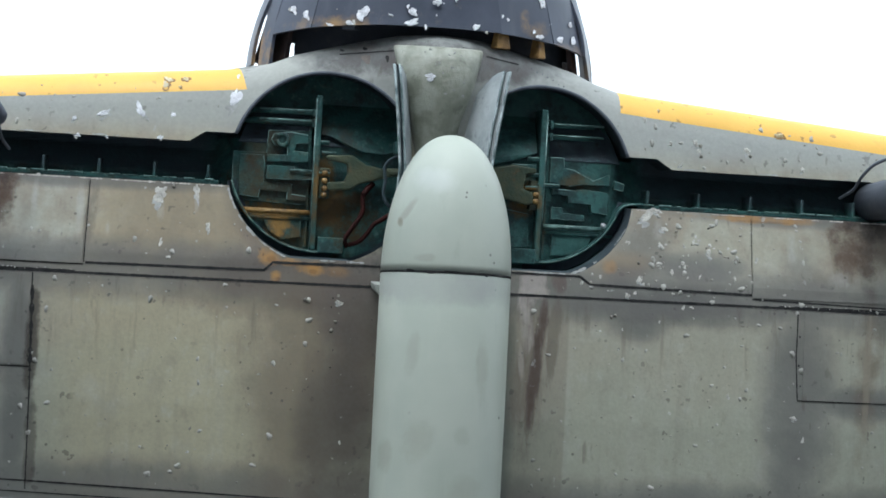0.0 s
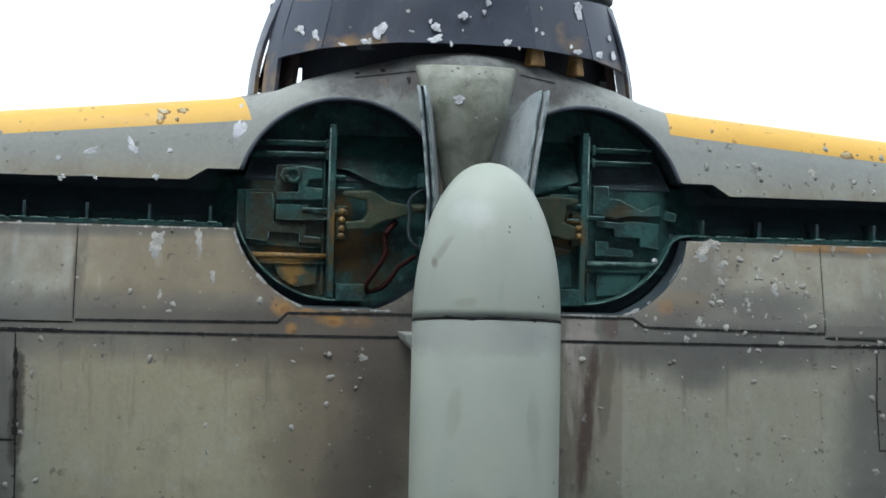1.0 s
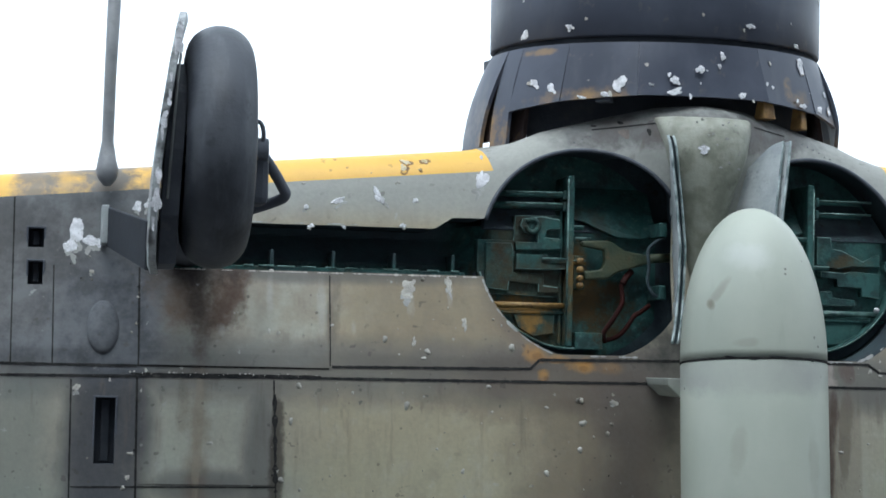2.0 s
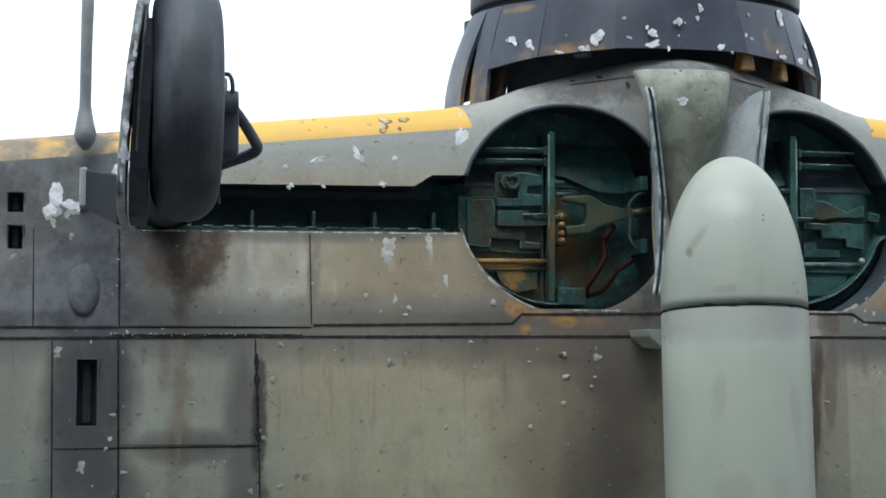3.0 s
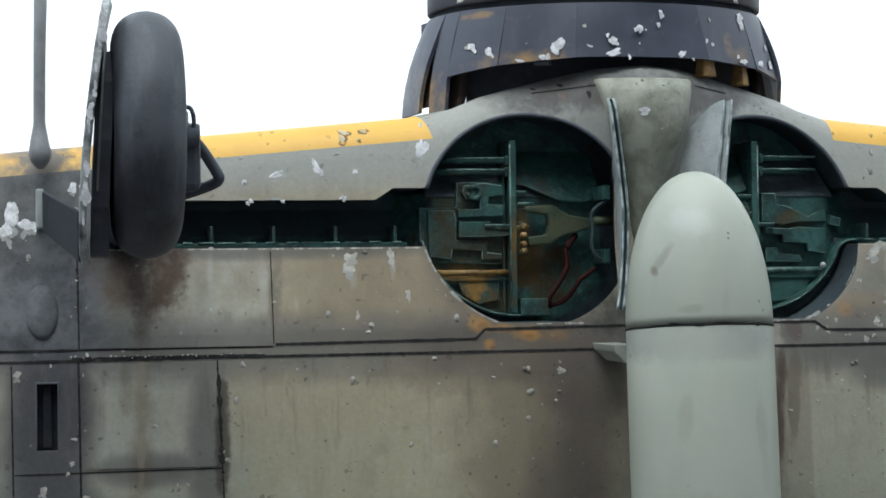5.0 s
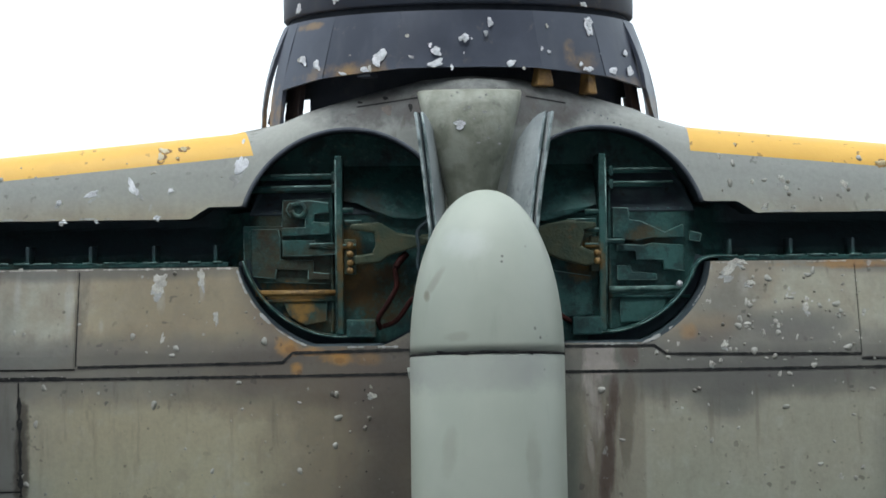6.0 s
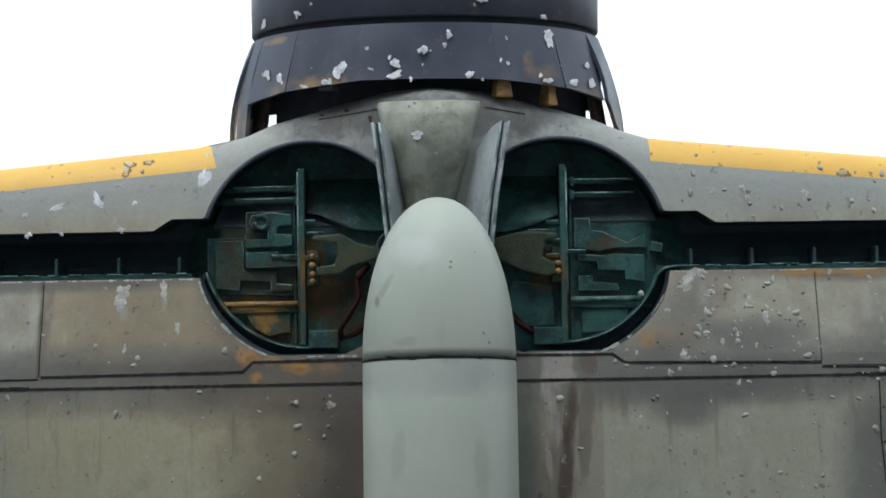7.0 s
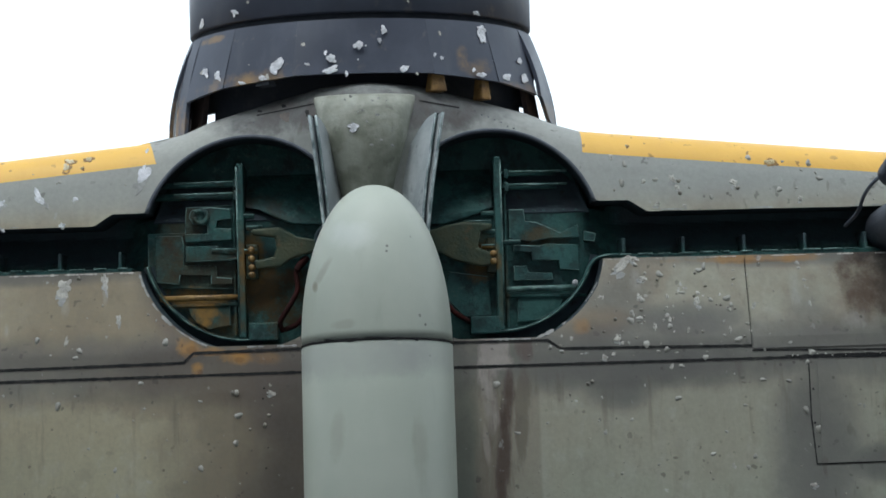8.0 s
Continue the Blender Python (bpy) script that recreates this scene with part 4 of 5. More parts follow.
    add("forked_bracket", prism([(sx * a, z - 0.002) for a, z in fork], 0.205, 0.245, 0.008), OLIVE, "rusty olive forked bracket")
    add("bracket_arm", tube([(sx * 0.19, 0.225, 0.395), (sx * 0.10, 0.2, 0.40)], 0.018, 8), OLIVE, smooth=True)
    for z in (0.378, 0.345, 0.312, 0.285) if sx < 0 else (0.338, 0.31):
        add("bolt_head", lathe([(0, 0.013), (0.02, 0.013), (0.028, 0.008)], (sx * 0.452, 0.235 if sx < 0 else 0.215, z), 10, (0, -1, 0), caps=(False, True)), OCHRE, smooth=True)
    add("bracket_plate", bx(0.43, 0.475, 0.235, 0.345, 0.27, 0.40), OLIVE)
    add("junction_box", bx(0.36, 0.468, 0.215, 0.345, 0.04, 0.105), BAY)
    if sx < 0:
        for z0, z1 in ((0.475, 0.53), (0.235, 0.29)):
            add("hinge_block", bx(0.137, 0.165, 0.13, 0.29, z0, z1), BAY, "teal hinge block")
        hoses = ([(0.25, 0.25, 0.335), (0.265, 0.235, 0.318), (0.287, 0.225, 0.29), (0.284, 0.22, 0.225), (0.318, 0.22, 0.16), (0.352, 0.23, 0.106), (0.343, 0.245, 0.07)],
                 [(0.169, 0.24, 0.217), (0.205, 0.235, 0.19), (0.23, 0.235, 0.175), (0.25, 0.235, 0.145), (0.275, 0.24, 0.111), (0.30, 0.245, 0.09), (0.335, 0.255, 0.078)])
        add("hose_clip", tube(curve_points([(sx * 0.245, 0.235, 0.345), (sx * 0.27, 0.222, 0.32), (sx * 0.285, 0.218, 0.295)], 4), 0.013, 8), RED, "thick dark red hose end", True)
        cable = [(0.14, 0.16, 0.47), (0.175, 0.15, 0.455), (0.205, 0.15, 0.42), (0.20, 0.15, 0.36), (0.205, 0.15, 0.30), (0.18, 0.15, 0.255), (0.14, 0.16, 0.25)]
        add("cable", tube(curve_points([(sx * a, b, c) for a, b, c in cable]), 0.007, 8), BAYWALL, "dark cable loop", True)
    else:
        hoses = ([(0.27, 0.24, 0.16), (0.30, 0.235, 0.125), (0.335, 0.235, 0.10), (0.36, 0.245, 0.085)],)
    for hose in hoses:
        add("hose", tube(curve_points([(sx * a, b, c) for a, b, c in hose]), 0.0095, 8), RED, "dark red hose", True)
    # ribs and rail of the leg's trough
    for a in (0.945, 1.17, 1.40, 1.63, 1.86):
        add("trough_rib", bx(a - 0.006, a + 0.006, 0.235, 0.47, 0.30, 0.385, 0.003), BAY)
    add("trough_rail", bx(0.90, 2.05, 0.235, 0.45, 0.304, 0.322, 0.004), BAY)
    for k in range(14):
        a = 0.92 + 0.078 * k
        add("rail_edge", tube([(sx * a, 0.2355, 0.3225), (sx * (a + random.uniform(0.03, 0.07)), 0.2355, 0.3225)], random.uniform(0.0025, 0.005), 6), DRYBRUSH, "", True)
    if sx > 0:
        add("rivet", lathe([(0, 0.012), (0.01, 0.011), (0.016, 0.006)], (0.757, 0.235, 0.222), 10, (0, -1, 0), caps=(False, True)), CHIP, "pale rivet head", True)
    # upright rail inside the lower rim, running out of the trough, with a worn edge
    if sx < 0:
        path = [(0.46 + r * math.cos(radians(d)), 0.407 + r * math.sin(radians(d))) for d, r in zip(range(-12, -98, -4), np.linspace(0.392, 0.362, 22))]
    else:
        path = [(0.93, 0.322), (0.90, 0.322)] + [(0.46 + r * math.cos(radians(d)), 0.407 + r * math.sin(radians(d))) for d, r in zip(range(-24, -98, -4), np.linspace(0.376, 0.356, 19))]
        path = [(p.x, p.y) for p in curve_points([(a, b, 0) for a, b in path[:1] + [(0.872, 0.320), (0.838, 0.309), (0.815, 0.284)] + path[2:]], 3)]
    v, n = [], len(path)
    for k, (a, z) in enumerate(path):
        b, c = path[max(0, k - 1)], path[min(n - 1, k + 1)]
        dx, dz = c[0] - b[0], c[1] - b[1]
        m = math.hypot(dx, dz)
        for w, yy in ((-0.0065, 0.34), (-0.0065, 0.225), (0.0065, 0.225), (0.0065, 0.34)):
            v.append((sx * (a - dz / m * w), yy, z + dx / m * w))
    f = [(4 * k + i, 4 * k + i + 1, 4 * k + i + 5, 4 * k + i + 4) for k in range(n - 1) for i in range(3)]
    add("curved_rail", tidy(v, f), BAY)
    add("rail_edge", tube([(sx * a, 0.2235, z) for a, z in path], 0.003, 6), DRYBRUSH, "", True)
    v = [(sx * (0.46 + r * math.cos(radians(a))), 0.27, 0.407 + r * math.sin(radians(a))) for a in range(-12, -97, -3) for r in (0.37, 0.412)]
    add("gutter", (v, [(2 * k, 2 * k + 1, 2 * k + 3, 2 * k + 2) for k in range(len(v) // 2 - 1)]), BAYWALL)


random.seed(44)
bay_fittings(-1, bay_l)
bay_fittings(1, bay_r)

# ---- panel lines and plates on the wing ----
LINES = (
    ([(-3.05, -0.105), (-1.6, -0.09), (-0.2, -0.083), (0.3, -0.083), (1.6, -0.082), (3.05, -0.1)], 0.012),
    ([(-1.42, -0.047), (-0.69, -0.038), (-0.655, -0.004), (-0.02, 0.004)], 0.012),
    ([(0.02, 0.008), (0.63, 0.006), (0.675, -0.025), (1.38, -0.035)], 0.012),
    ([(1.38, -0.035), (1.38, 0.29)], 0.003),
    ([(1.38, -0.052), (2.1, -0.066), (3.0, -0.085)], 0.007),
    ([(-3.05, -0.06), (-2.12, -0.058)], 0.011),
    ([(-2.115, -0.06), (-2.118, 0.30)], 0.008),
    ([(-1.63, -0.10), (-1.615, -0.56), (-1.61, -0.98)], 0.006),
    ([(-1.427, -0.045), (-1.425, 0.29)], 0.005),
    ([(-2.115, -0.0575), (-1.43, -0.0545)], 0.006),
)
CROSS_LINES = (
    ([(-2.118, -0.10), (-2.108, -0.98)], 0.009),
    ([(-2.35, -0.11), (-2.34, -0.98)], 0.007),
    ([(-2.34, -0.49), (-1.62, -0.482)], 0.006),
    ([(1.585, -0.09), (1.583, -0.3), (1.594, -0.471)], 0.006),
    ([(1.594, -0.471), (3.0, -0.466)], 0.006),
    ([(-3.05, -0.93), (-1.65, -0.945), (-0.25, -0.975)], 0.008),
    ([(0.25, -0.98), (1.65, -0.955), (3.05, -0.93)], 0.008),
    ([(-3.05, -0.975), (-1.7, -0.99), (-0.25, -1.015)], 0.006),
    ([(-2.418, -0.055), (-2.425, 0.30)], 0.006), ([(-2.564, -0.055), (-2.575, 0.55)], 0.006),
)
for pts, w in LINES + CROSS_LINES:
    piece("panel_line", ribbon(pts, w * 0.85, 0.0018, 0.22, 0.012), LINE, parent=wing)
piece("panel_line", ribbon([(-1.627, -0.15), (-1.617, -0.5)], 0.013, 0.0022, 0.9, 0.014), LINE, parent=wing)
# raised cover plates round the leg's trough
piece("cover_plate", patch(-2.11, -1.435, -0.052, 0.296, 0.005, 30, 16), GREY, "grey cover plate with oil stains", False, parent=wing)
piece("cover_plate", patch(1.385, 2.11, -0.045, 0.296, 0.004, 30, 16), GREY, "grey cover plate with oil stains", False, parent=wing)
piece("cover_plate", patch(-2.10, -1.635, -0.475, -0.105, 0.004, 20, 16), GREY, "", False, parent=wing)
piece("cover_plate", patch(1.615, 2.3, -0.468, -0.095, 0.004, 20, 16), GREY, "", False, parent=wing)
# pebbled seam beads along the spar
for x0, x1, z in ((-2.14, -1.46, -0.083), (1.5, 2.3, -0.074)):
    piece("panel_line", ribbon([(x0, z - 0.004), (x1, z)], 0.008, 0.0025, 0.4, 0.02), LINE, parent=wing)
    n = int((x1 - x0) / 0.015)
    beads = [crumb(x0 + 0.015 * k + random.uniform(-0.005, 0.005), z + random.uniform(-0.005, 0.005), random.uniform(0.0025, 0.0052)) for k in range(n) if random.random() < 0.8]
    tagged(piece("seam_bead", joined(*beads), WORN, parent=wing), kind="stuff")
# cartridge slot, bulge and small openings of the outer wing
def slot(x0, x1, z0, z1):
    """A recessed rectangular opening with a thin frame."""
    y = skin((x0 + x1) / 2, (z0 + z1) / 2)
    r = 0.006
    fr = [box(x0 - r, x0 + 0.001, y - 0.003, y + 0.06, z0 - r, z1 + r, 0.002), box(x1 - 0.001, x1 + r, y - 0.003, y + 0.06, z0 - r, z1 + r, 0.002),
          box(x0 + 0.001, x1 - 0.001, y - 0.003, y + 0.06, z0 - r, z0 + 0.001, 0.002), box(x0 + 0.001, x1 - 0.001, y - 0.003, y + 0.06, z1 - 0.001, z1 + r, 0.002)]
    s = piece("ejection_slot", joined(*fr), DARK, "dark rectangular slot in the wing", False, parent=wing)
    piece("slot_floor", box(x0, x1, y + 0.045, y + 0.058, z0, z1, 0.002), SLOT, "", False, parent=wing)
    piece("slot_bar", box(x0 + 0.3 * (x1 - x0), x1 - 0.3 * (x1 - x0), y + 0.026, y + 0.046, z0 + 0.01, z1 - 0.01, 0.003), SLOT, "", False, parent=wing)
    return s


for rect in SLOTS:
    slot(*rect)
bulge_v, bulge_f = [], []
for i in range(13):
    for j in range(24):
        r, a = i / 12, math.tau * j / 24
        x, z = -2.243 + 0.06 * r * math.cos(a), 0.078 + 0.10 * r * math.sin(a)
        bulge_v.append((x, skin(x, z) + 0.004 - 0.032 * math.sqrt(max(0, 1 - r * r)), z))
bulge_f = [(i * 24 + j, i * 24 + (j + 1) % 24, (i + 1) * 24 + (j + 1) % 24, (i + 1) * 24 + j) for i in range(12) for j in range(24)]
piece("teardrop_bulge", (bulge_v, bulge_f), GREY, "rounded teardrop blister", parent=wing)

# ---- flaked paint: places of the large flakes, then crumbs ----
FLAKES = (
    (-0.85, 0.665, 0.030, 0.045), (-1.235, 0.590, 0.046, 0.014, -0.95), (-1.39, 0.575, 0.032, 0.015, 0.5), (-1.10, 0.585, 0.012, 0.010), (-1.135, 0.255, 0.026, 0.040),
    (-1.14, 0.225, 0.02, 0.02), (-0.985, 0.275, 0.012, 0.035), (-1.635, 0.275, 0.026, 0.028), (-1.645, 0.225, 0.008, 0.03), (-1.53, 0.265, 0.016, 0.014),
    (-1.15, 0.485, 0.014, 0.010), (-1.37, 0.475, 0.010, 0.008), (-1.49, 0.475, 0.016, 0.009), (-1.51, 0.545, 0.012, 0.014), (-1.12, 0.05, 0.008, 0.018),
    (-0.93, 0.125, 0.012, 0.018), (-0.84, 0.765, 0.008, 0.012), (-1.47, 0.16, 0.012, 0.03), (-1.45, 0.24, 0.01, 0.03), (-1.85, 0.235, 0.03, 0.02),
)
FLAKES_R = (
    (0.92, 0.275, 0.046, 0.026, 0.6), (0.955, 0.300, 0.030, 0.014), (0.992, 0.224, 0.018, 0.014), (0.978, 0.149, 0.010, 0.020), (1.191, 0.136, 0.013, 0.022), (1.195, 0.165, 0.010, 0.012),
    (1.028, 0.046, 0.010, 0.017), (1.078, 0.084, 0.009, 0.012), (1.062, 0.068, 0.007, 0.008), (0.886, 0.003, 0.014, 0.017), (0.905, -0.012, 0.008, 0.008), (0.837, -0.064, 0.012, 0.014),
    (1.08, 0.155, 0.007, 0.012),
)
FLAKES_FAR_R = (
    (1.305, 0.030, 0.007, 0.010), (1.15, 0.03, 0.005, 0.012), (1.133, 0.60, 0.013, 0.020), (1.15, 0.567, 0.012, 0.012), (1.365, 0.582, 0.015, 0.017), (1.17, 0.497, 0.012, 0.008),
    (1.07, 0.505, 0.014, 0.012), (0.907, 0.690, 0.010, 0.014), (1.023, 0.593, 0.010, 0.010), (1.614, 0.513, 0.012, 0.012), (1.56, 0.235, 0.036, 0.03), (1.60, 0.205, 0.02, 0.014), (0.87, -0.05, 0.008, 0.010),
)
FLAKES_OUT = (
    (-2.30, 0.395, 0.034, 0.028), (-2.355, 0.43, 0.030, 0.058), (-2.37, 0.37, 0.026, 0.034), (-2.27, 0.385, 0.016, 0.02), (-2.13, 0.53, 0.02, 0.02),
    (-2.09, 0.535, 0.02, 0.022), (-2.29, 0.28, 0.012, 0.010), (-1.69, -0.43, 0.018, 0.028), (-2.24, -0.545, 0.016, 0.022), (-2.145, -0.455, 0.010, 0.014),
    (-1.82, -0.41, 0.010, 0.012), (-2.33, -0.14, 0.014, 0.018), (-2.10, -0.145, 0.008, 0.01), (-0.375, -0.155, 0.02, 0.01), (1.58, -0.545, 0.016, 0.010), (-0.50, -0.146, 0.009, 0.010),
)
for x, z, w, h, *turned in FLAKES + FLAKES_R + FLAKES_FAR_R + FLAKES_OUT:
    turn = turned[0] if turned else random.uniform(-0.4, 0.4)
    piece("paint_flake", blotch(x, z, w, h, turn), CHIP if z > 0.33 and x < 0 else WORN, "pale flake of bare metal", False, parent=wing)
    if w > 0.011:
        piece("paint_scuff", flake(x + random.uniform(-0.4, 0.4) * w, z - h * random.uniform(0.6, 1.0), w * 0.6, h * 0.7, turn, 0.0011, 30, ragged=0.5), DULL, "", False, parent=wing)
# pale flakes on the yellow band
for x, dz, w, h in ((-1.13, 0.055, 0.02, 0.012), (-1.14, 0.03, 0.016, 0.018), (-1.06, 0.055, 0.018, 0.010), (-1.08, 0.02, 0.008, 0.006), (1.515, 0.012, 0.028, 0.012), (0.97, 0.04, 0.006, 0.006)):
    z = front(abs(x)) - BAND + dz
    piece("paint_flake", blotch(x, z, w, h), CREAM, "worn cream patch in the yellow", False, parent=wing)
    piece("paint_stain", flake(x + 0.003, z - 0.003, w * 1.1, h * 1.12, 0, 0.0006), RUST, "", False, parent=wing)
random.seed(12)
made = 0
while made < 46:
    if made < 16:
        x, z = random.gauss(1.12, 0.2), random.gauss(0.14, 0.09)
    else:
        x, z = random.choice((-1, 1)) * random.uniform(0.3, 2.3), random.uniform(-0.9, 0.7)
    if cut(x, z) < 0.02 or z > front(abs(x)) - 0.11:
        continue
    r = random.uniform(0.003, 0.008)
    piece("paint_flake", flake(x, z, r, r * random.uniform(0.7, 1.6), 0, 0.0014, 14), WORN if random.random() < 0.6 else CRUMB, "", False, parent=wing)
    made += 1
for x, z, w, h in ((-0.31, 0.865, 0.016, 0.022), (-0.315, 0.91, 0.012, 0.006), (-0.225, 0.87, 0.008, 0.014), (-0.41, 0.90, 0.008, 0.006)):
    piece("paint_stain", flake(x, z, w, h, 0, 0.0012, 16), UMBER if w > 0.014 else LINE, "", False, parent=wing)
random.seed(5)
grit = []
for _ in range(210):
    x = random.choice((-1, 1)) * random.uniform(0.35, 2.3)
    z = random.uniform(-0.95, 0.75)
    if cut(x, z) < 0.02 or z > front(abs(x)) - 0.03:
        continue
    grit.append(crumb(x, z, random.choice((0.003, 0.003, 0.004, 0.005))))
for _ in range(46):
    x, z = random.gauss(1.1, 0.22), random.gauss(0.12, 0.1)
    if cut(x, z) > 0.02:
        grit.append(crumb(x, z, random.uniform(0.003, 0.007)))
for x, z in ((-0.515, -0.15), (-0.50, -0.155), (-0.385, -0.235), (-0.40, -0.27), (0.786, -0.148), (0.77, -0.155), (-1.08, 0.285), (1.38, 0.56), (1.155, 0.59), (1.16, 0.545)):
    grit.append(crumb(x, z, 0.009))
lumps = []
while len(lumps) < 210:
    k = len(lumps)
    if k < 60:
        x, z = random.gauss(1.15, 0.25), random.gauss(0.14, 0.12)
    elif k < 72:
        x, z = random.uniform(0.85, 2.0), random.uniform(0.5, 0.7)
    else:
        x, z = random.choice((-1, 1)) * random.uniform(0.4, 2.3), random.uniform(-0.9, 0.68)
    if cut(x, z) > 0.025 and z < front(abs(x)) - 0.03:
        lumps.append(lump(x, z, random.choice((0.004, 0.005, 0.006, 0.008, 0.010, 0.012))))
tagged(piece("paint_lump", joined(*lumps), LUMP, "bumps of grey paint over dirt", parent=wing), kind="stuff")
tagged(piece("crumb", joined(*grit), CRUMB, "small crumbs of dried paint", parent=wing), kind="stuff")
random.seed(9)

bolts = [(-2.115, z) for z in (-0.14, -0.2, -0.3, -0.36, -0.42, -0.5, -0.56, -0.66)] + [(-1.625, z) for z in (-0.14, -0.19, -0.25, -0.31, -0.36, -0.41, -0.45, -0.52, -0.6, -0.7)]
bolts += [(-0.40, -0.13), (-0.41, -0.18), (-0.39, -0.34), (-0.40, -0.42)] + [(-2.37, 0.3), (-2.33, 0.25), (-2.12, 0.24), (1.6, -0.2), (1.6, -0.32), (1.6, -0.4)]
dots = [crumb(x + random.uniform(-0.006, 0.006), z + random.uniform(-0.012, 0.012), random.uniform(0.003, 0.0055)) for x, z in bolts]
tagged(piece("rivet", joined(*dots), LINE, "dark rivet heads along the seams", parent=wing), kind="stuff")
rivets = [crumb(0.40 + 0.024 * k, 0.872 - 0.011 * k + random.uniform(-0.003, 0.003), random.uniform(0.0025, 0.004)) for k in range(7)] + [crumb(-0.40 - 0.03 * k, 0.866 - 0.012 * k, 0.003) for k in range(4)]
tagged(piece("rivet", joined(*rivets), DARK, "row of dark rivets", parent=wing), kind="stuff")
random.seed(9)
# ---- fuselage, nose fairing and bay doors ----
CX, CY, SQ = -0.03, 0.70, 0.86
body = [(-5.4, 0.10), (-4.6, 0.2), (-3.2, 0.36), (-1.8, 0.46), (-0.6, 0.5), (0.4, 0.5), (0.7, 0.46), (0.82, 0.42), (1.19, 0.42)]
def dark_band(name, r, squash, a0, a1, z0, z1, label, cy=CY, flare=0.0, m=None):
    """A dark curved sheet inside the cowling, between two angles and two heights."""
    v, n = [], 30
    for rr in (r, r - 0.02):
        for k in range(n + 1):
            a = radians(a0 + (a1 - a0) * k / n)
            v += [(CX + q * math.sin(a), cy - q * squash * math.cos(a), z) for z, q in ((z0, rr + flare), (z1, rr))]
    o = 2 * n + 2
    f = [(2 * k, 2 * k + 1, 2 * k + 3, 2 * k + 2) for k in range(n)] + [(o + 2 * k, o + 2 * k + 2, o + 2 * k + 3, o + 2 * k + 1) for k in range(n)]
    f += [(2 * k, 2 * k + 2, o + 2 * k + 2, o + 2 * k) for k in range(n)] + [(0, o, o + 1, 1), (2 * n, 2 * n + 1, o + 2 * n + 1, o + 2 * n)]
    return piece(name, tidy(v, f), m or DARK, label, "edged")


# Dark sheets added behind the flaps for the inside's shade; the collector is assumed.
dark_band("exhaust_collector", 0.645, 0.40, -63, 74, 0.80, 1.215, "assumed black exhaust collector behind the flaps", 0.64)
dark_band("shade_baffle", 0.70, 0.6, -86, 84, 0.945, 1.215, "dark sheet added for the shade under the flaps", 0.82)
dark_band("gap_blocker", 0.655, SQ, 66.5, 104, 0.84, 1.215, "burnt brown sheet added to block sky behind the flaps", CY, 0.06, BURNT)
dark_band("gap_blocker", 0.660, SQ, -104, -72, 0.86, 1.215, "burnt brown sheet added to block sky behind the flaps", CY, 0.088, BURNT)
dark_band("gap_blocker", 0.655, SQ, -74, -61.8, 0.82, 1.215, "burnt brown sheet added to block sky behind the flaps", CY, 0.05, BURNT)
piece("fuselage", lathe([(h, r) for h, r in body], (CX, 0.96, 0), 48, squash=1.0, caps=(True, True)), GREY, "grey rear fuselage standing on its tail")


def fairing():
    """A half-round scoop, wide and blunt in front, tapering back under the tank."""
    verts, faces = [], []
    n, rows = 28, [(0.931, 0.172, 0.02), (0.928, 0.186, 0.09), (0.918, 0.190, 0.13), (0.87, 0.180, 0.13), (0.78, 0.158, 0.115), (0.70, 0.134, 0.11), (0.62, 0.108, 0.10),
                   (0.54, 0.09, 0.09), (0.44, 0.068, 0.07), (0.30, 0.045, 0.05)]
    for z, w, h in rows:
        base = skin(w, min(z, 0.92)) + 0.02
        for j in range(n + 1):
            a = math.pi * j / n
            verts.append((-0.012 + w * math.cos(a), base - h * math.sin(a) ** 0.8, z))
    faces = [(i * (n + 1) + j, i * (n + 1) + j + 1, (i + 1) * (n + 1) + j + 1, (i + 1) * (n + 1) + j) for i in range(len(rows) - 1) for j in range(n)]
    faces.append(list(range(n + 1)))
    return tidy(verts, faces)


piece("belly_scoop", fairing(), FAIRING, "tan-grey half-round scoop with rough paint")
piece("panel_line", ribbon([(-0.42, 0.882), (-0.19, 0.905)], 0.006), LINE)
piece("panel_line", ribbon([(0.19, 0.905), (0.34, 0.885)], 0.006), LINE)
onflake = lambda x, z: -0.052 + 1.5 * x * x
piece("paint_flake", flake(-0.053, 0.795, 0.022, 0.014, 0.2, 0.005, on=onflake), CHIP, "", False)


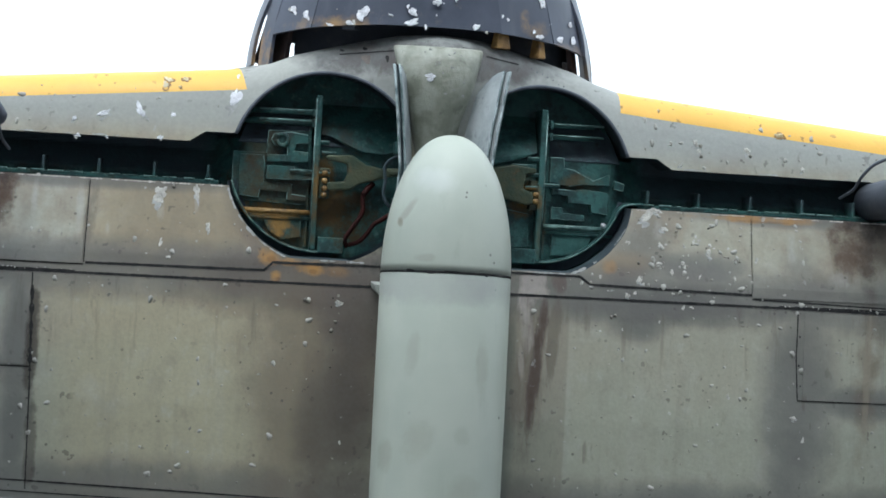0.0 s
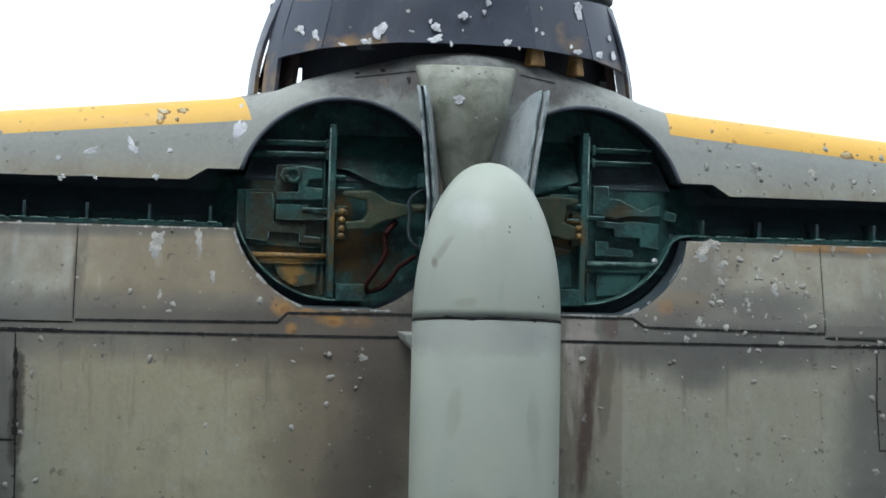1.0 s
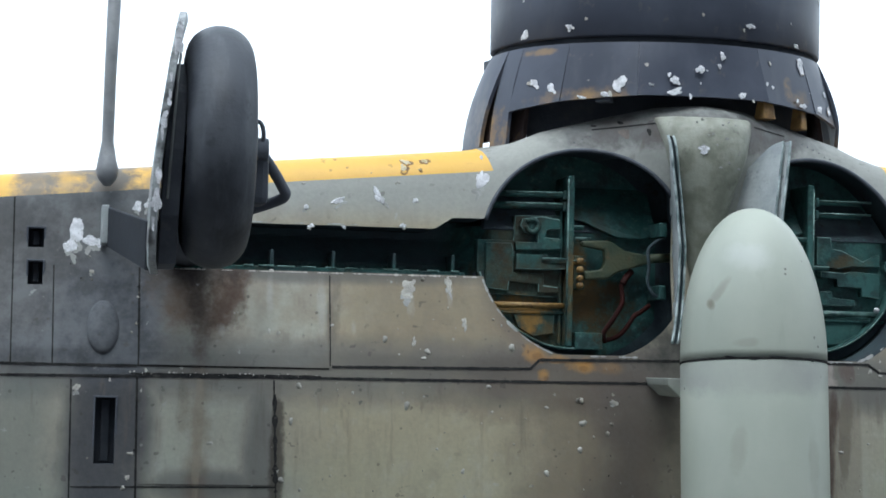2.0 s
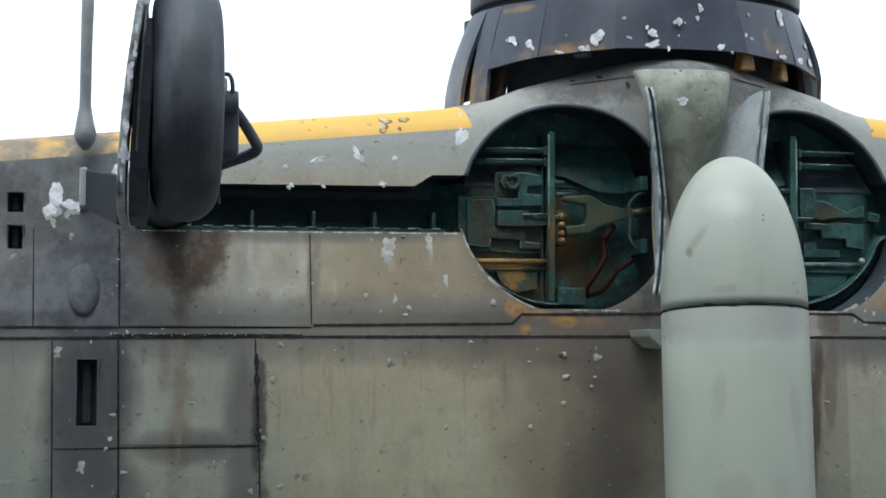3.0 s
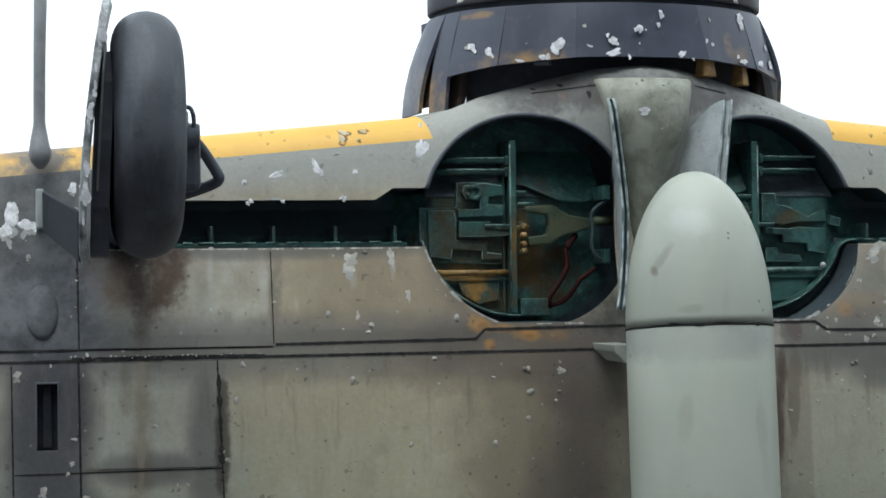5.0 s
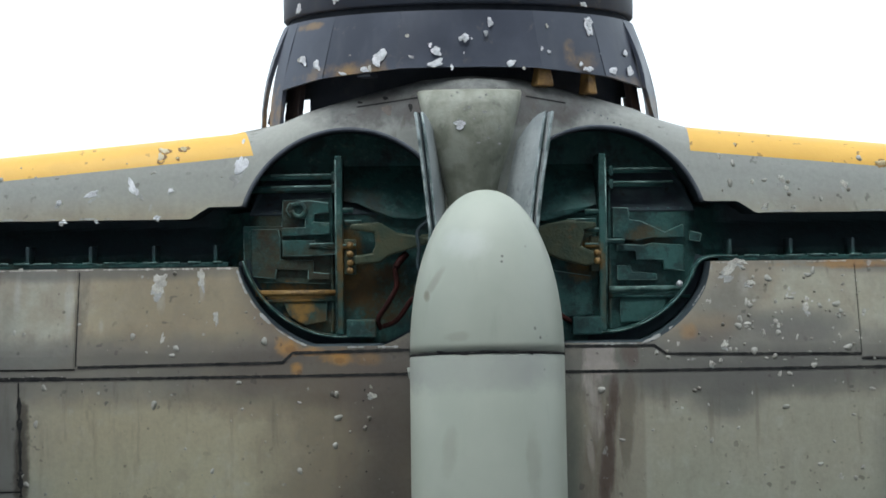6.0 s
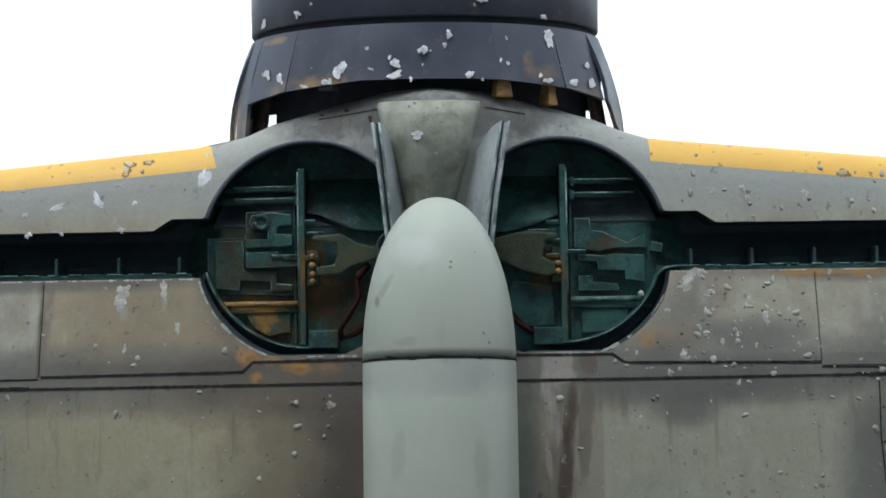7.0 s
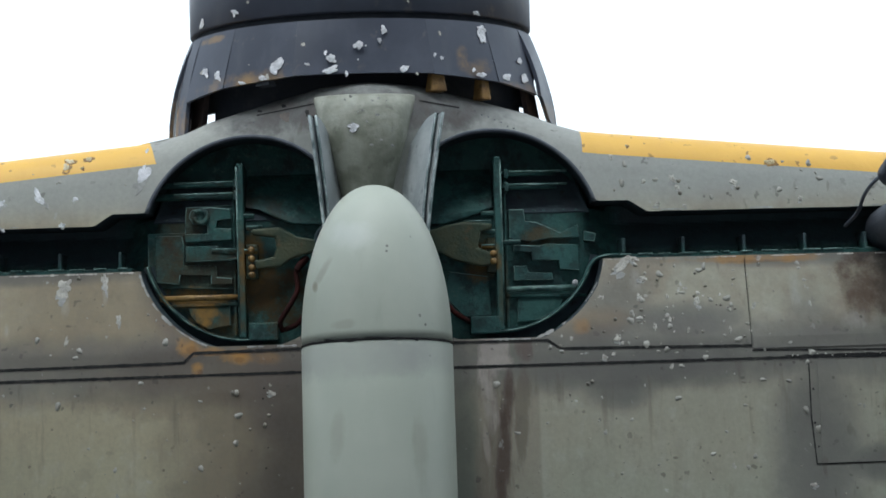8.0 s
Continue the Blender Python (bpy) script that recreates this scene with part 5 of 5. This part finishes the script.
def bay_door(sx):
    """A thin double-skinned door that hangs outward from the belly, narrowing to a point in front."""
    if sx < 0:
        free = ((0.835, 0.214, -0.10), (0.80, 0.209, -0.12), (0.60, 0.186, -0.125), (0.424, 0.168, -0.125), (0.25, 0.178, -0.14), (0.14, 0.196, -0.17), (0.066, 0.218, -0.205))
        root = 0.118
    else:
        free = ((0.835, 0.275, -0.085), (0.80, 0.269, -0.10), (0.515, 0.220, -0.15), (0.30, 0.200, -0.157), (0.14, 0.205, -0.17), (0.066, 0.212, -0.19))
        root = 0.112
    fz = [r[0] for r in free][::-1]
    edge_x, edge_y = (lambda z, k=k: float(np.interp(z, fz, [r[k] for r in free][::-1])) for k in (1, 2))
    rows = [(0.835, 0.95), (0.828, 0.86), (0.815, 0.77), (0.78, 0.62), (0.73, 0.43), (0.66, 0.2), (0.58, 0.0), (0.42, 0.0), (0.28, 0.0), (0.18, 0.10), (0.12, 0.4), (0.085, 0.72), (0.066, 0.92)]
    n, m = len(rows), 4

    def leaf(shift, thick, inset):
        verts, faces = [], []
        for side in (0, 1):
            for z, u0 in rows:
                for j in range(m + 1):
                    u = u0 + (1 - inset - u0) * j / m
                    hy = flat_skin(0.14, min(z, 0.75)) + 0.015
                    x = root + (edge_x(z) - root) * u - shift - thick * side
                    verts.append((sx * x, hy + (edge_y(z) - hy) * u, z))
        w = m + 1
        for side in (0, 1):
            for i in range(n - 1):
                for j in range(m):
                    k = side * n * w + i * w + j
                    faces.append((k, k + 1, k + w + 1, k + w))
        o = n * w
        ring = [i * w for i in range(n)] + [(n - 1) * w + j for j in range(1, w)] + [i * w + m for i in range(n - 2, -1, -1)] + list(range(m - 1, 0, -1))
        faces += [(a, b, o + b, o + a) for a, b in zip(ring, ring[1:] + ring[:1])]
        return verts, faces, [verts[i * w + m] for i in range(n)]

    v, f, rim = leaf(0.0, 0.008, 0.0)
    door = piece("bay_door", tidy(v, f), DOORGREY, "thin worn grey wheel bay door standing open", False)
    piece("door_edge", tube([(x - sx * 0.004, y, z) for x, y, z in rim], 0.0055, 8), DOOREDGE, "chipped bright edge", True, parent=door)
    v, f, rim = leaf(0.021, 0.007, 0.03)
    liner = piece("door_liner", tidy(v, f), DOORGREY, "", False, parent=door)
    piece("door_edge", tube([(x - sx * 0.0035, y, z) for x, y, z in rim], 0.005, 8), DOOREDGE, "chipped bright edge", True, parent=door)
    # A dark core stands in for the shaded gap between the skins.
    v, f, rim = leaf(0.008, 0.013, 0.09)
    piece("door_core", tidy(v, f), BAYWALL, "", False, parent=door)
    for z in (0.42, 0.2):
        piece("door_hinge", box(min(sx * 0.09, sx * 0.13), max(sx * 0.09, sx * 0.13), skin(0.12, z) - 0.04, skin(0.12, z) + 0.02, z - 0.025, z + 0.025, 0.005), DOORGREY, "", False, parent=door)
    return door


bay_door(-1)
bay_door(1)

# ---- cowling ----
cowl_profile = [(1.246, 0.60), (1.246, 0.668), (1.248, 0.676), (1.254, 0.681), (1.4, 0.682), (1.7, 0.682), (1.95, 0.67), (2.12, 0.66), (2.24, 0.58), (2.28, 0.50), (2.25, 0.46), (2.0, 0.44)]
cowling = piece("cowling", lathe(cowl_profile, (CX, CY, 0), 96, squash=SQ), BLACK, "flaking matt black engine cowling")
piece("engine_face", lathe([(2.02, 0.45), (2.05, 0.25), (2.2, 0.12), (2.22, 0.0)], (CX, CY, 0), 32), DARK, parent=cowling)
piece("engine_back", lathe([(1.20, 0.0), (1.20, 0.40), (1.22, 0.665)], (CX, CY, 0), 48, squash=SQ), DARK, parent=cowling)
piece("cowl_groove", lathe([(1.212, 0.66), (1.222, 0.662), (1.240, 0.662), (1.25, 0.66)], (CX, CY, 0), 96, squash=SQ), SLOT, parent=cowling)


def rim_z(a):
    """The flaps' lower edge, dropping at the sides."""
    if a < -63.4:
        return (0.80 if a > -72.7 else 0.835) if a > -100 else 1.08
    a = abs(a)
    drop = min(1.0, max(0.0, (a - 62) / 17))
    return 1.012 - 0.05 * (min(a, 64) / 64) ** 2 - (0.105 * drop * drop * (3 - 2 * drop) if a > 62 else 0.0) + (0.20 if a > 100 else 0.0)


def flap(a0, a1, r1, pinch=0.0):
    """One cowl flap between two angles, measured from straight towards the underside; pinch opens a gap towards its lower edge."""
    verts, faces = [], []
    n, m = 8, 6
    for t in (0.0, -0.016):
        for i in range(n + 1):
            for j in range(m + 1):
                s = j / m
                end = a1 - pinch * max(0.0, s - 0.25) / 0.75
                deg = a0 + (end - a0) * i / n
                a, mid = radians(deg), radians((a0 + a1) / 2)
                z = 1.222 + (rim_z(deg) - 1.222) * s
                r = 0.682 + (r1 - 0.682) * (s ** 0.95 if abs(a0 + a1) < 118 else 1 - (1 - s) ** (1.9 if a0 < 0 else 1.6)) + t
                half = math.cos(radians((a1 - a0) / 2))
                r *= 1 + 0.9 * s * ((1 + half) / 2 / math.cos(a - mid) - 1)
                verts.append((CX + r * math.sin(a), CY - r * SQ * math.cos(a), z))
    o = (n + 1) * (m + 1)
    for side in (0, 1):
        for i in range(n):
            for j in range(m):
                k = side * o + i * (m + 1) + j
                faces.append((k, k + 1, k + m + 2, k + m + 1))
    ring = [i * (m + 1) for i in range(n + 1)] + [n * (m + 1) + j for j in range(1, m + 1)] + [i * (m + 1) + m for i in range(n - 1, -1, -1)] + list(range(m - 1, 0, -1))
    faces += [(a, b, o + b, o + a) for a, b in zip(ring, ring[1:] + ring[:1])]
    return tidy(verts, faces)


FLAPS = ((-19, 21.5, 0.742), (-43, -19.12, 0.746), (21.62, 44, 0.746), (44.12, 64, 0.752), (-63.3, -43.12, 0.752), (64.12, 84, 0.768), (-72.5, -63.5, 0.764), (-98, -72.8, 0.780, 4.5), (84.2, 99.9, 0.772),
         (100.2, 128, 0.70), (-128, -100.2, 0.70))
for spec in FLAPS:
    piece("cowl_flap", flap(*spec), BLACK, "flaking black cowl flap", "edged", parent=cowling)
for a, z0, z1, w, r in ((24, 0.945, 1.02, 0.032, 0.70), (41, 0.922, 1.01, 0.022, 0.70), (-30, 0.985, 1.02, 0.03, 0.70)):
    q = radians(a)
    out, along = Vector((math.sin(q), -math.cos(q), 0)), Vector((math.cos(q), math.sin(q), 0))
    c = Vector((CX + out.x * r, CY + out.y * r * SQ, 0))
    v = []
    for z, ww, dd in ((z0, w * 1.1, 0.028), (z1, w * 0.75, 0.02)):
        for s, t in ((-1, -1), (1, -1), (1, 1), (-1, 1)):
            p = c + along * s * ww + out * t * dd
            v.append((p.x, p.y, z))
    f = [(0, 1, 2, 3), (7, 6, 5, 4), (0, 4, 5, 1), (1, 5, 6, 2), (2, 6, 7, 3), (3, 7, 4, 0)]
    piece("exhaust_stub", tidy(v, f, 0.007), DARK if a == -30 else RUST, "rusty brown exhaust stub", False, parent=cowling)


def on_cowl(x, z):
    r = 0.682 + max(0.0, (1.222 - z) / 0.22) * 0.062 if z < 1.222 else 0.682
    return CY - SQ * math.sqrt(max(r * r - (x - CX) ** 2, 0.02)) - 0.005


CHIPS = (
    (-0.135, 1.022, 0.030, 0.013), (-0.13, 1.068, 0.017, 0.018), (0.139, 1.024, 0.016, 0.016), (0.432, 1.17, 0.014, 0.034), (0.435, 1.195, 0.016, 0.014), (-0.332, 1.06, 0.022, 0.020),
    (-0.345, 1.035, 0.018, 0.018), (0.066, 1.175, 0.012, 0.015), (0.05, 1.135, 0.007, 0.010), (-0.03, 1.12, 0.014, 0.018), (-0.39, 1.012, 0.018, 0.010), (-0.47, 1.0, 0.014, 0.008),
    (0.43, 1.01, 0.018, 0.012), (0.53, 1.01, 0.014, 0.018), (0.60, 1.02, 0.012, 0.022), (-0.62, 1.07, 0.012, 0.022), (-0.57, 1.045, 0.012, 0.022), (-0.22, 1.05, 0.012, 0.006),
    (0.585, 1.09, 0.008, 0.016), (0.225, 1.09, 0.010, 0.012), (-0.50, 1.285, 0.012, 0.014), (0.19, 1.305, 0.016, 0.012), (0.42, 1.255, 0.012, 0.010), (-0.64, 1.27, 0.010, 0.02),
)
for x, z, w, h in CHIPS:
    piece("paint_flake", blotch(x, z, w * 1.2, h * 1.2, random.uniform(-0.4, 0.4), on=on_cowl), CHIP, "", False, parent=cowling)

random.seed(21)
for _ in range(28):
    x, z = CX + random.uniform(-0.62, 0.62), random.choice((random.uniform(1.0, 1.2), random.uniform(1.25, 1.6)))
    r = random.uniform(0.003, 0.009)
    piece("paint_flake", flake(x, z, r * 0.8, r * random.uniform(0.8, 1.7), 0, 0.0015, 12, on=on_cowl), CHIP if random.random() < 0.6 else WORN, "", False, parent=cowling)
for _ in range(16):
    x, z = random.uniform(-0.12, 0.09), random.uniform(0.72, 0.93)
    r = random.uniform(0.003, 0.007)
    piece("paint_flake", flake(x, z, r, r * 0.8, 0, 0.003, 12, on=onflake), DULL, "", False)

# ---- landing gear ----
def landing_gear(sx):
    """Wheel, leg, scissor links and leg door of one side."""
    X = lambda x: sx * x
    wheel_c = Vector((X(1.928), -0.93, 0.63))
    leg = piece("landing_gear_leg", joined(tube([(X(1.95), 0.26, 0.39), (X(1.95), -0.1, 0.42), (X(1.96), -0.5, 0.50)], [0.085, 0.085, 0.07], 16),
                                           tube([(X(1.96), -0.48, 0.495), (X(1.97), -0.78, 0.58)], 0.048, 14)), DARK, "black landing gear leg")
    piece("leg_collar", lathe([(-0.03, 0.07), (-0.03, 0.095), (0.03, 0.095), (0.03, 0.07)], (X(1.96), -0.45, 0.487), 20, (0, -1, 0.2)), DARK, parent=leg)
    prof = [(-0.085, 0.20)] + [(0.106 * math.sin(t), 0.25 + 0.128 * math.cos(t) ** 0.72) for t in np.linspace(-1.5, 1.5, 25)] + [(0.085, 0.20)]
    piece("tyre", lathe(prof, wheel_c, 72, (1, 0, 0)), RUBBER, "smooth black rubber tyre", parent=leg)
    piece("wheel_hub", lathe([(-0.07, 0.0), (-0.075, 0.06), (-0.05, 0.14), (-0.085, 0.205), (0.085, 0.205), (0.05, 0.14), (0.075, 0.06), (0.07, 0.0)], wheel_c, 40, (1, 0, 0)), STEEL, parent=leg)
    piece("axle", tube([wheel_c - Vector((sx * 0.16, 0, 0)), wheel_c + Vector((sx * 0.14, 0, 0))], 0.035, 14), DARK, parent=leg)
    # scissor links and brake line on the inner side
    arm = [(X(1.80), -0.86, 0.645), (X(1.75), -0.80, 0.60), (X(1.70), -0.76, 0.53), (X(1.69), -0.75, 0.505), (X(1.72), -0.72, 0.485), (X(1.83), -0.66, 0.45), (X(1.93), -0.6, 0.43)]
    piece("scissor_link", tube(curve_points(arm, 5), 0.018, 8), DARK, "black scissor link", parent=leg)
    piece("brake_block", box(min(X(1.76), X(1.86)), max(X(1.76), X(1.86)), -0.93, -0.78, 0.46, 0.66, 0.02), DARK, "", False, parent=leg)
    piece("link_pin", box(min(X(1.76), X(1.83)), max(X(1.76), X(1.83)), -0.92, -0.84, 0.635, 0.67, 0.012), STEEL, "pale worn pin", False, parent=leg)
    loop = [(X(1.84), -0.94, 0.70), (X(1.80), -0.95, 0.715), (X(1.785), -0.955, 0.69), (X(1.785), -0.95, 0.65), (X(1.80), -0.93, 0.625)]
    piece("brake_line", tube(curve_points(loop, 6), 0.007, 8), DARK, parent=leg)
    piece("hub_cap", tube([(X(1.86), -0.93, 0.67), (X(1.80), -0.93, 0.67)], [0.05, 0.035], 12), STEEL, parent=leg)
    cable = [(X(1.76), 0.12, 0.40), (X(1.775), -0.02, 0.44), (X(1.785), -0.10, 0.50), (X(1.83), -0.15, 0.555), (X(1.92), -0.18, 0.585), (X(2.0), -0.2, 0.56)]
    piece("brake_line", tube(curve_points(cable, 6), 0.007, 8), DARK, "thin black brake line", parent=leg)
    # leg door: two thin skins, curved beside the wheel
    def shell(name, label, m, thick, rows):
        """A plate near the plane of the wheel: rows of (z, x, front y, back y)."""
        verts, faces = [], []
        n = 7
        for k in (0, 1):
            for z, x, ya, yb in rows:
                for s in range(n):
                    t = s / (n - 1)
                    verts.append((X(x - thick * k - 0.012 * t), ya + (yb - ya) * t, z))
        r = len(rows)
        for k in (0, 1):
            for i in range(r - 1):
                for j in range(n - 1):
                    a = k * r * n + i * n + j
                    faces.append((a, a + 1, a + n + 1, a + n))
        ring = [i * n for i in range(r)] + [(r - 1) * n + j for j in range(1, n)] + [i * n + n - 1 for i in range(r - 2, -1, -1)] + list(range(n - 2, 0, -1))
        faces += [(a, b, r * n + b, r * n + a) for a, b in zip(ring, ring[1:] + ring[:1])]
        return piece(name, tidy(verts, faces, 0.003, 1), m, label, False, parent=leg)

    cover = [(0.235, 2.125, -1.02, -0.80), (0.26, 2.135, -1.13, -0.72), (0.32, 2.138, -1.19, -0.66), (0.42, 2.136, -1.22, -0.62), (0.55, 2.128, -1.23, -0.60), (0.7, 2.112, -1.23, -0.62),
             (0.85, 2.092, -1.21, -0.66), (0.96, 2.074, -1.17, -0.72), (1.01, 2.064, -1.10, -0.80), (1.035, 2.058, -1.02, -0.88)]
    shell("wheel_cover", "thin chipped grey wheel cover", CHIPPED, 0.024, cover)
    inner = [(0.45, 2.085, -1.12, -0.7), (0.6, 2.078, -1.14, -0.68), (0.8, 2.066, -1.13, -0.7), (0.9, 2.056, -1.08, -0.75)]
    shell("cover_liner", "", STEEL, 0.008, inner)
    # A dark panel fills the shaded gap between cover and tyre.
    backing = [(0.26, 2.10, -1.0, -0.6), (0.4, 2.10, -1.1, -0.6), (0.6, 2.092, -1.12, -0.6), (0.78, 2.08, -1.08, -0.62), (0.88, 2.07, -0.98, -0.7)]
    shell("shade_panel", "dark panel added for the shade beside the tyre", DARK, 0.055, backing)
    v, n = [], 8
    for k in (0, 1):
        for s in range(n):
            t = s / (n - 1)
            x, y = 2.12 + 0.115 * t + 0.014 * k, -0.85 + 1.0 * t
            v += [(X(x), y, 0.245 + 0.13 * t), (X(x), y, 0.40 + 0.115 * t)]
    f = []
    for s in range(n - 1):
        a, b = 2 * s, 2 * n + 2 * s
        f += [(a, a + 1, a + 3, a + 2), (b, b + 2, b + 3, b + 1), (a, a + 2, b + 2, b), (a + 1, b + 1, b + 3, a + 3)]
    f += [(0, 2 * n, 2 * n + 1, 1), (2 * n - 2, 2 * n - 1, 4 * n - 1, 4 * n - 2)]
    piece("leg_door", tidy(v, f, 0.003, 1), SLOT, "black leg door", False, parent=leg)
    piece("door_bracket", box(min(X(2.235), X(2.262)), max(X(2.235), X(2.262)), 0.06, 0.22, 0.375, 0.515, 0.006), DOORGREY, "", False, parent=leg)
    random.seed(3)
    for _ in range(22):
        z = random.uniform(0.36, 0.99)
        x = float(np.interp(z, [c[0] for c in cover], [c[1] for c in cover])) - 0.016 + random.uniform(-0.006, 0.006)
        y = float(np.interp(z, [c[0] for c in cover], [c[2] for c in cover]))
        piece("paint_flake", flake(X(x), z, random.uniform(0.005, 0.012), random.uniform(0.012, 0.03), 0, 0.003, 12, on=lambda p, q: y - 0.001), CHIP, "worn silver edge", False, parent=leg)
    return leg


landing_gear(-1)
landing_gear(1)

# ---- pitot tube on the leading edge ----
pitot = tube([(-2.245, 0.215, 0.595), (-2.245, 0.21, 0.62), (-2.245, 0.215, 0.65), (-2.247, 0.23, 0.69), (-2.247, 0.24, 0.76), (-2.245, 0.25, 1.0), (-2.234, 0.26, 1.5)],
             [0.012, 0.034, 0.042, 0.034, 0.022, 0.022, 0.027], 16)
piece("pitot_tube", pitot, PITOT, "slim grey pitot tube with a flared foot")

# ---- drop tank ----
tank = empty("drop_tank", "pale grey-green drop tank slung under the belly", "drop tank")
tank.location = Vector((0.015, -0.44, -0.2)) * K
TILT = radians(4.5)
axis = (0, math.sin(TILT), math.cos(TILT))
origin = (0.016, -0.428, 0.0)


def tank_piece(name, g, m, label="", smooth=True):
    ob = mesh_part(name, g[0], g[1], m, tank, label, smooth)
    ob.matrix_parent_inverse = Matrix.Translation(-tank.location)
    return ob


nose = [(0.548 * math.sin(t), 0.257 * math.cos(t) ** 0.93) for t in np.linspace(0.0, math.pi / 2 - 0.02, 30)]
nose = [(0.004, 0.2545)] + [(h + 0.004, r) for h, r in nose] + [(0.553, 0.0)]
tank_piece("nose_cone", lathe(nose, origin, 64, axis), TANK, "smooth rounded nose")
tank_piece("body", lathe([(-1.75, 0.0), (-1.7, 0.06), (-1.5, 0.15), (-1.3, 0.21), (-1.1, 0.245), (-0.9, 0.257), (-0.5, 0.2585), (-0.01, 0.2575), (-0.004, 0.2545)], origin, 64, axis), TANK)
random.seed(17)
sv, sf = lathe([(-0.004, 0.2545), (-0.0022, 0.2582), (0.0022, 0.2582), (0.004, 0.2545)], origin, 96, axis)
sv = [(x, y, z + (random.uniform(-0.0025, 0.0025) if k // 96 in (1, 2) else 0)) for k, (x, y, z) in enumerate(sv)]
tank_piece("seam", (sv, sf), LINE, "dark ragged joint line")
on_tank = lambda x, z: origin[1] - math.sqrt(max(0.2578 ** 2 - (x - origin[0]) ** 2, 0.0004))
bits = [flake(x, 0.019 * math.sqrt(1 - ((x - 0.016) / 0.26) ** 2) + random.uniform(-0.006, 0.006), random.uniform(0.004, 0.02), random.uniform(0.002, 0.004), 0, 0.001, 12, on=on_tank) for x in (-0.19, -0.14, -0.07, 0.0, 0.03, 0.09, 0.15, 0.2)]
tank_piece("seam_dirt", joined(*bits), LINE, "", False)
bits = [flake(x, z, w, h, 0.1, 0.0008, 14, on=on_tank) for x, z, w, h in ((-0.10, -0.52, 0.006, 0.005), (0.12, -0.30, 0.004, 0.006), (-0.12, -0.22, 0.004, 0.005), (0.17, -0.62, 0.005, 0.007), (0.05, -0.75, 0.006, 0.004), (-0.18, -0.40, 0.003, 0.009))]
tank_piece("paint_flake", joined(*bits), CRUMB, "", False)
for sx in (-1, 1):
    v = prism([(sx * 0.25, -0.06), (sx * 0.245, -0.085), (sx * 0.20, -0.125), (sx * 0.15, -0.13), (sx * 0.15, -0.06)][::sx], -0.26, 0.01, 0.004)
    tank_piece("sway_brace", v, TANK, "", False)
tank_piece("pylon", box(-0.07, 0.10, -0.30, 0.02, -0.6, 0.1, 0.03), GREY)
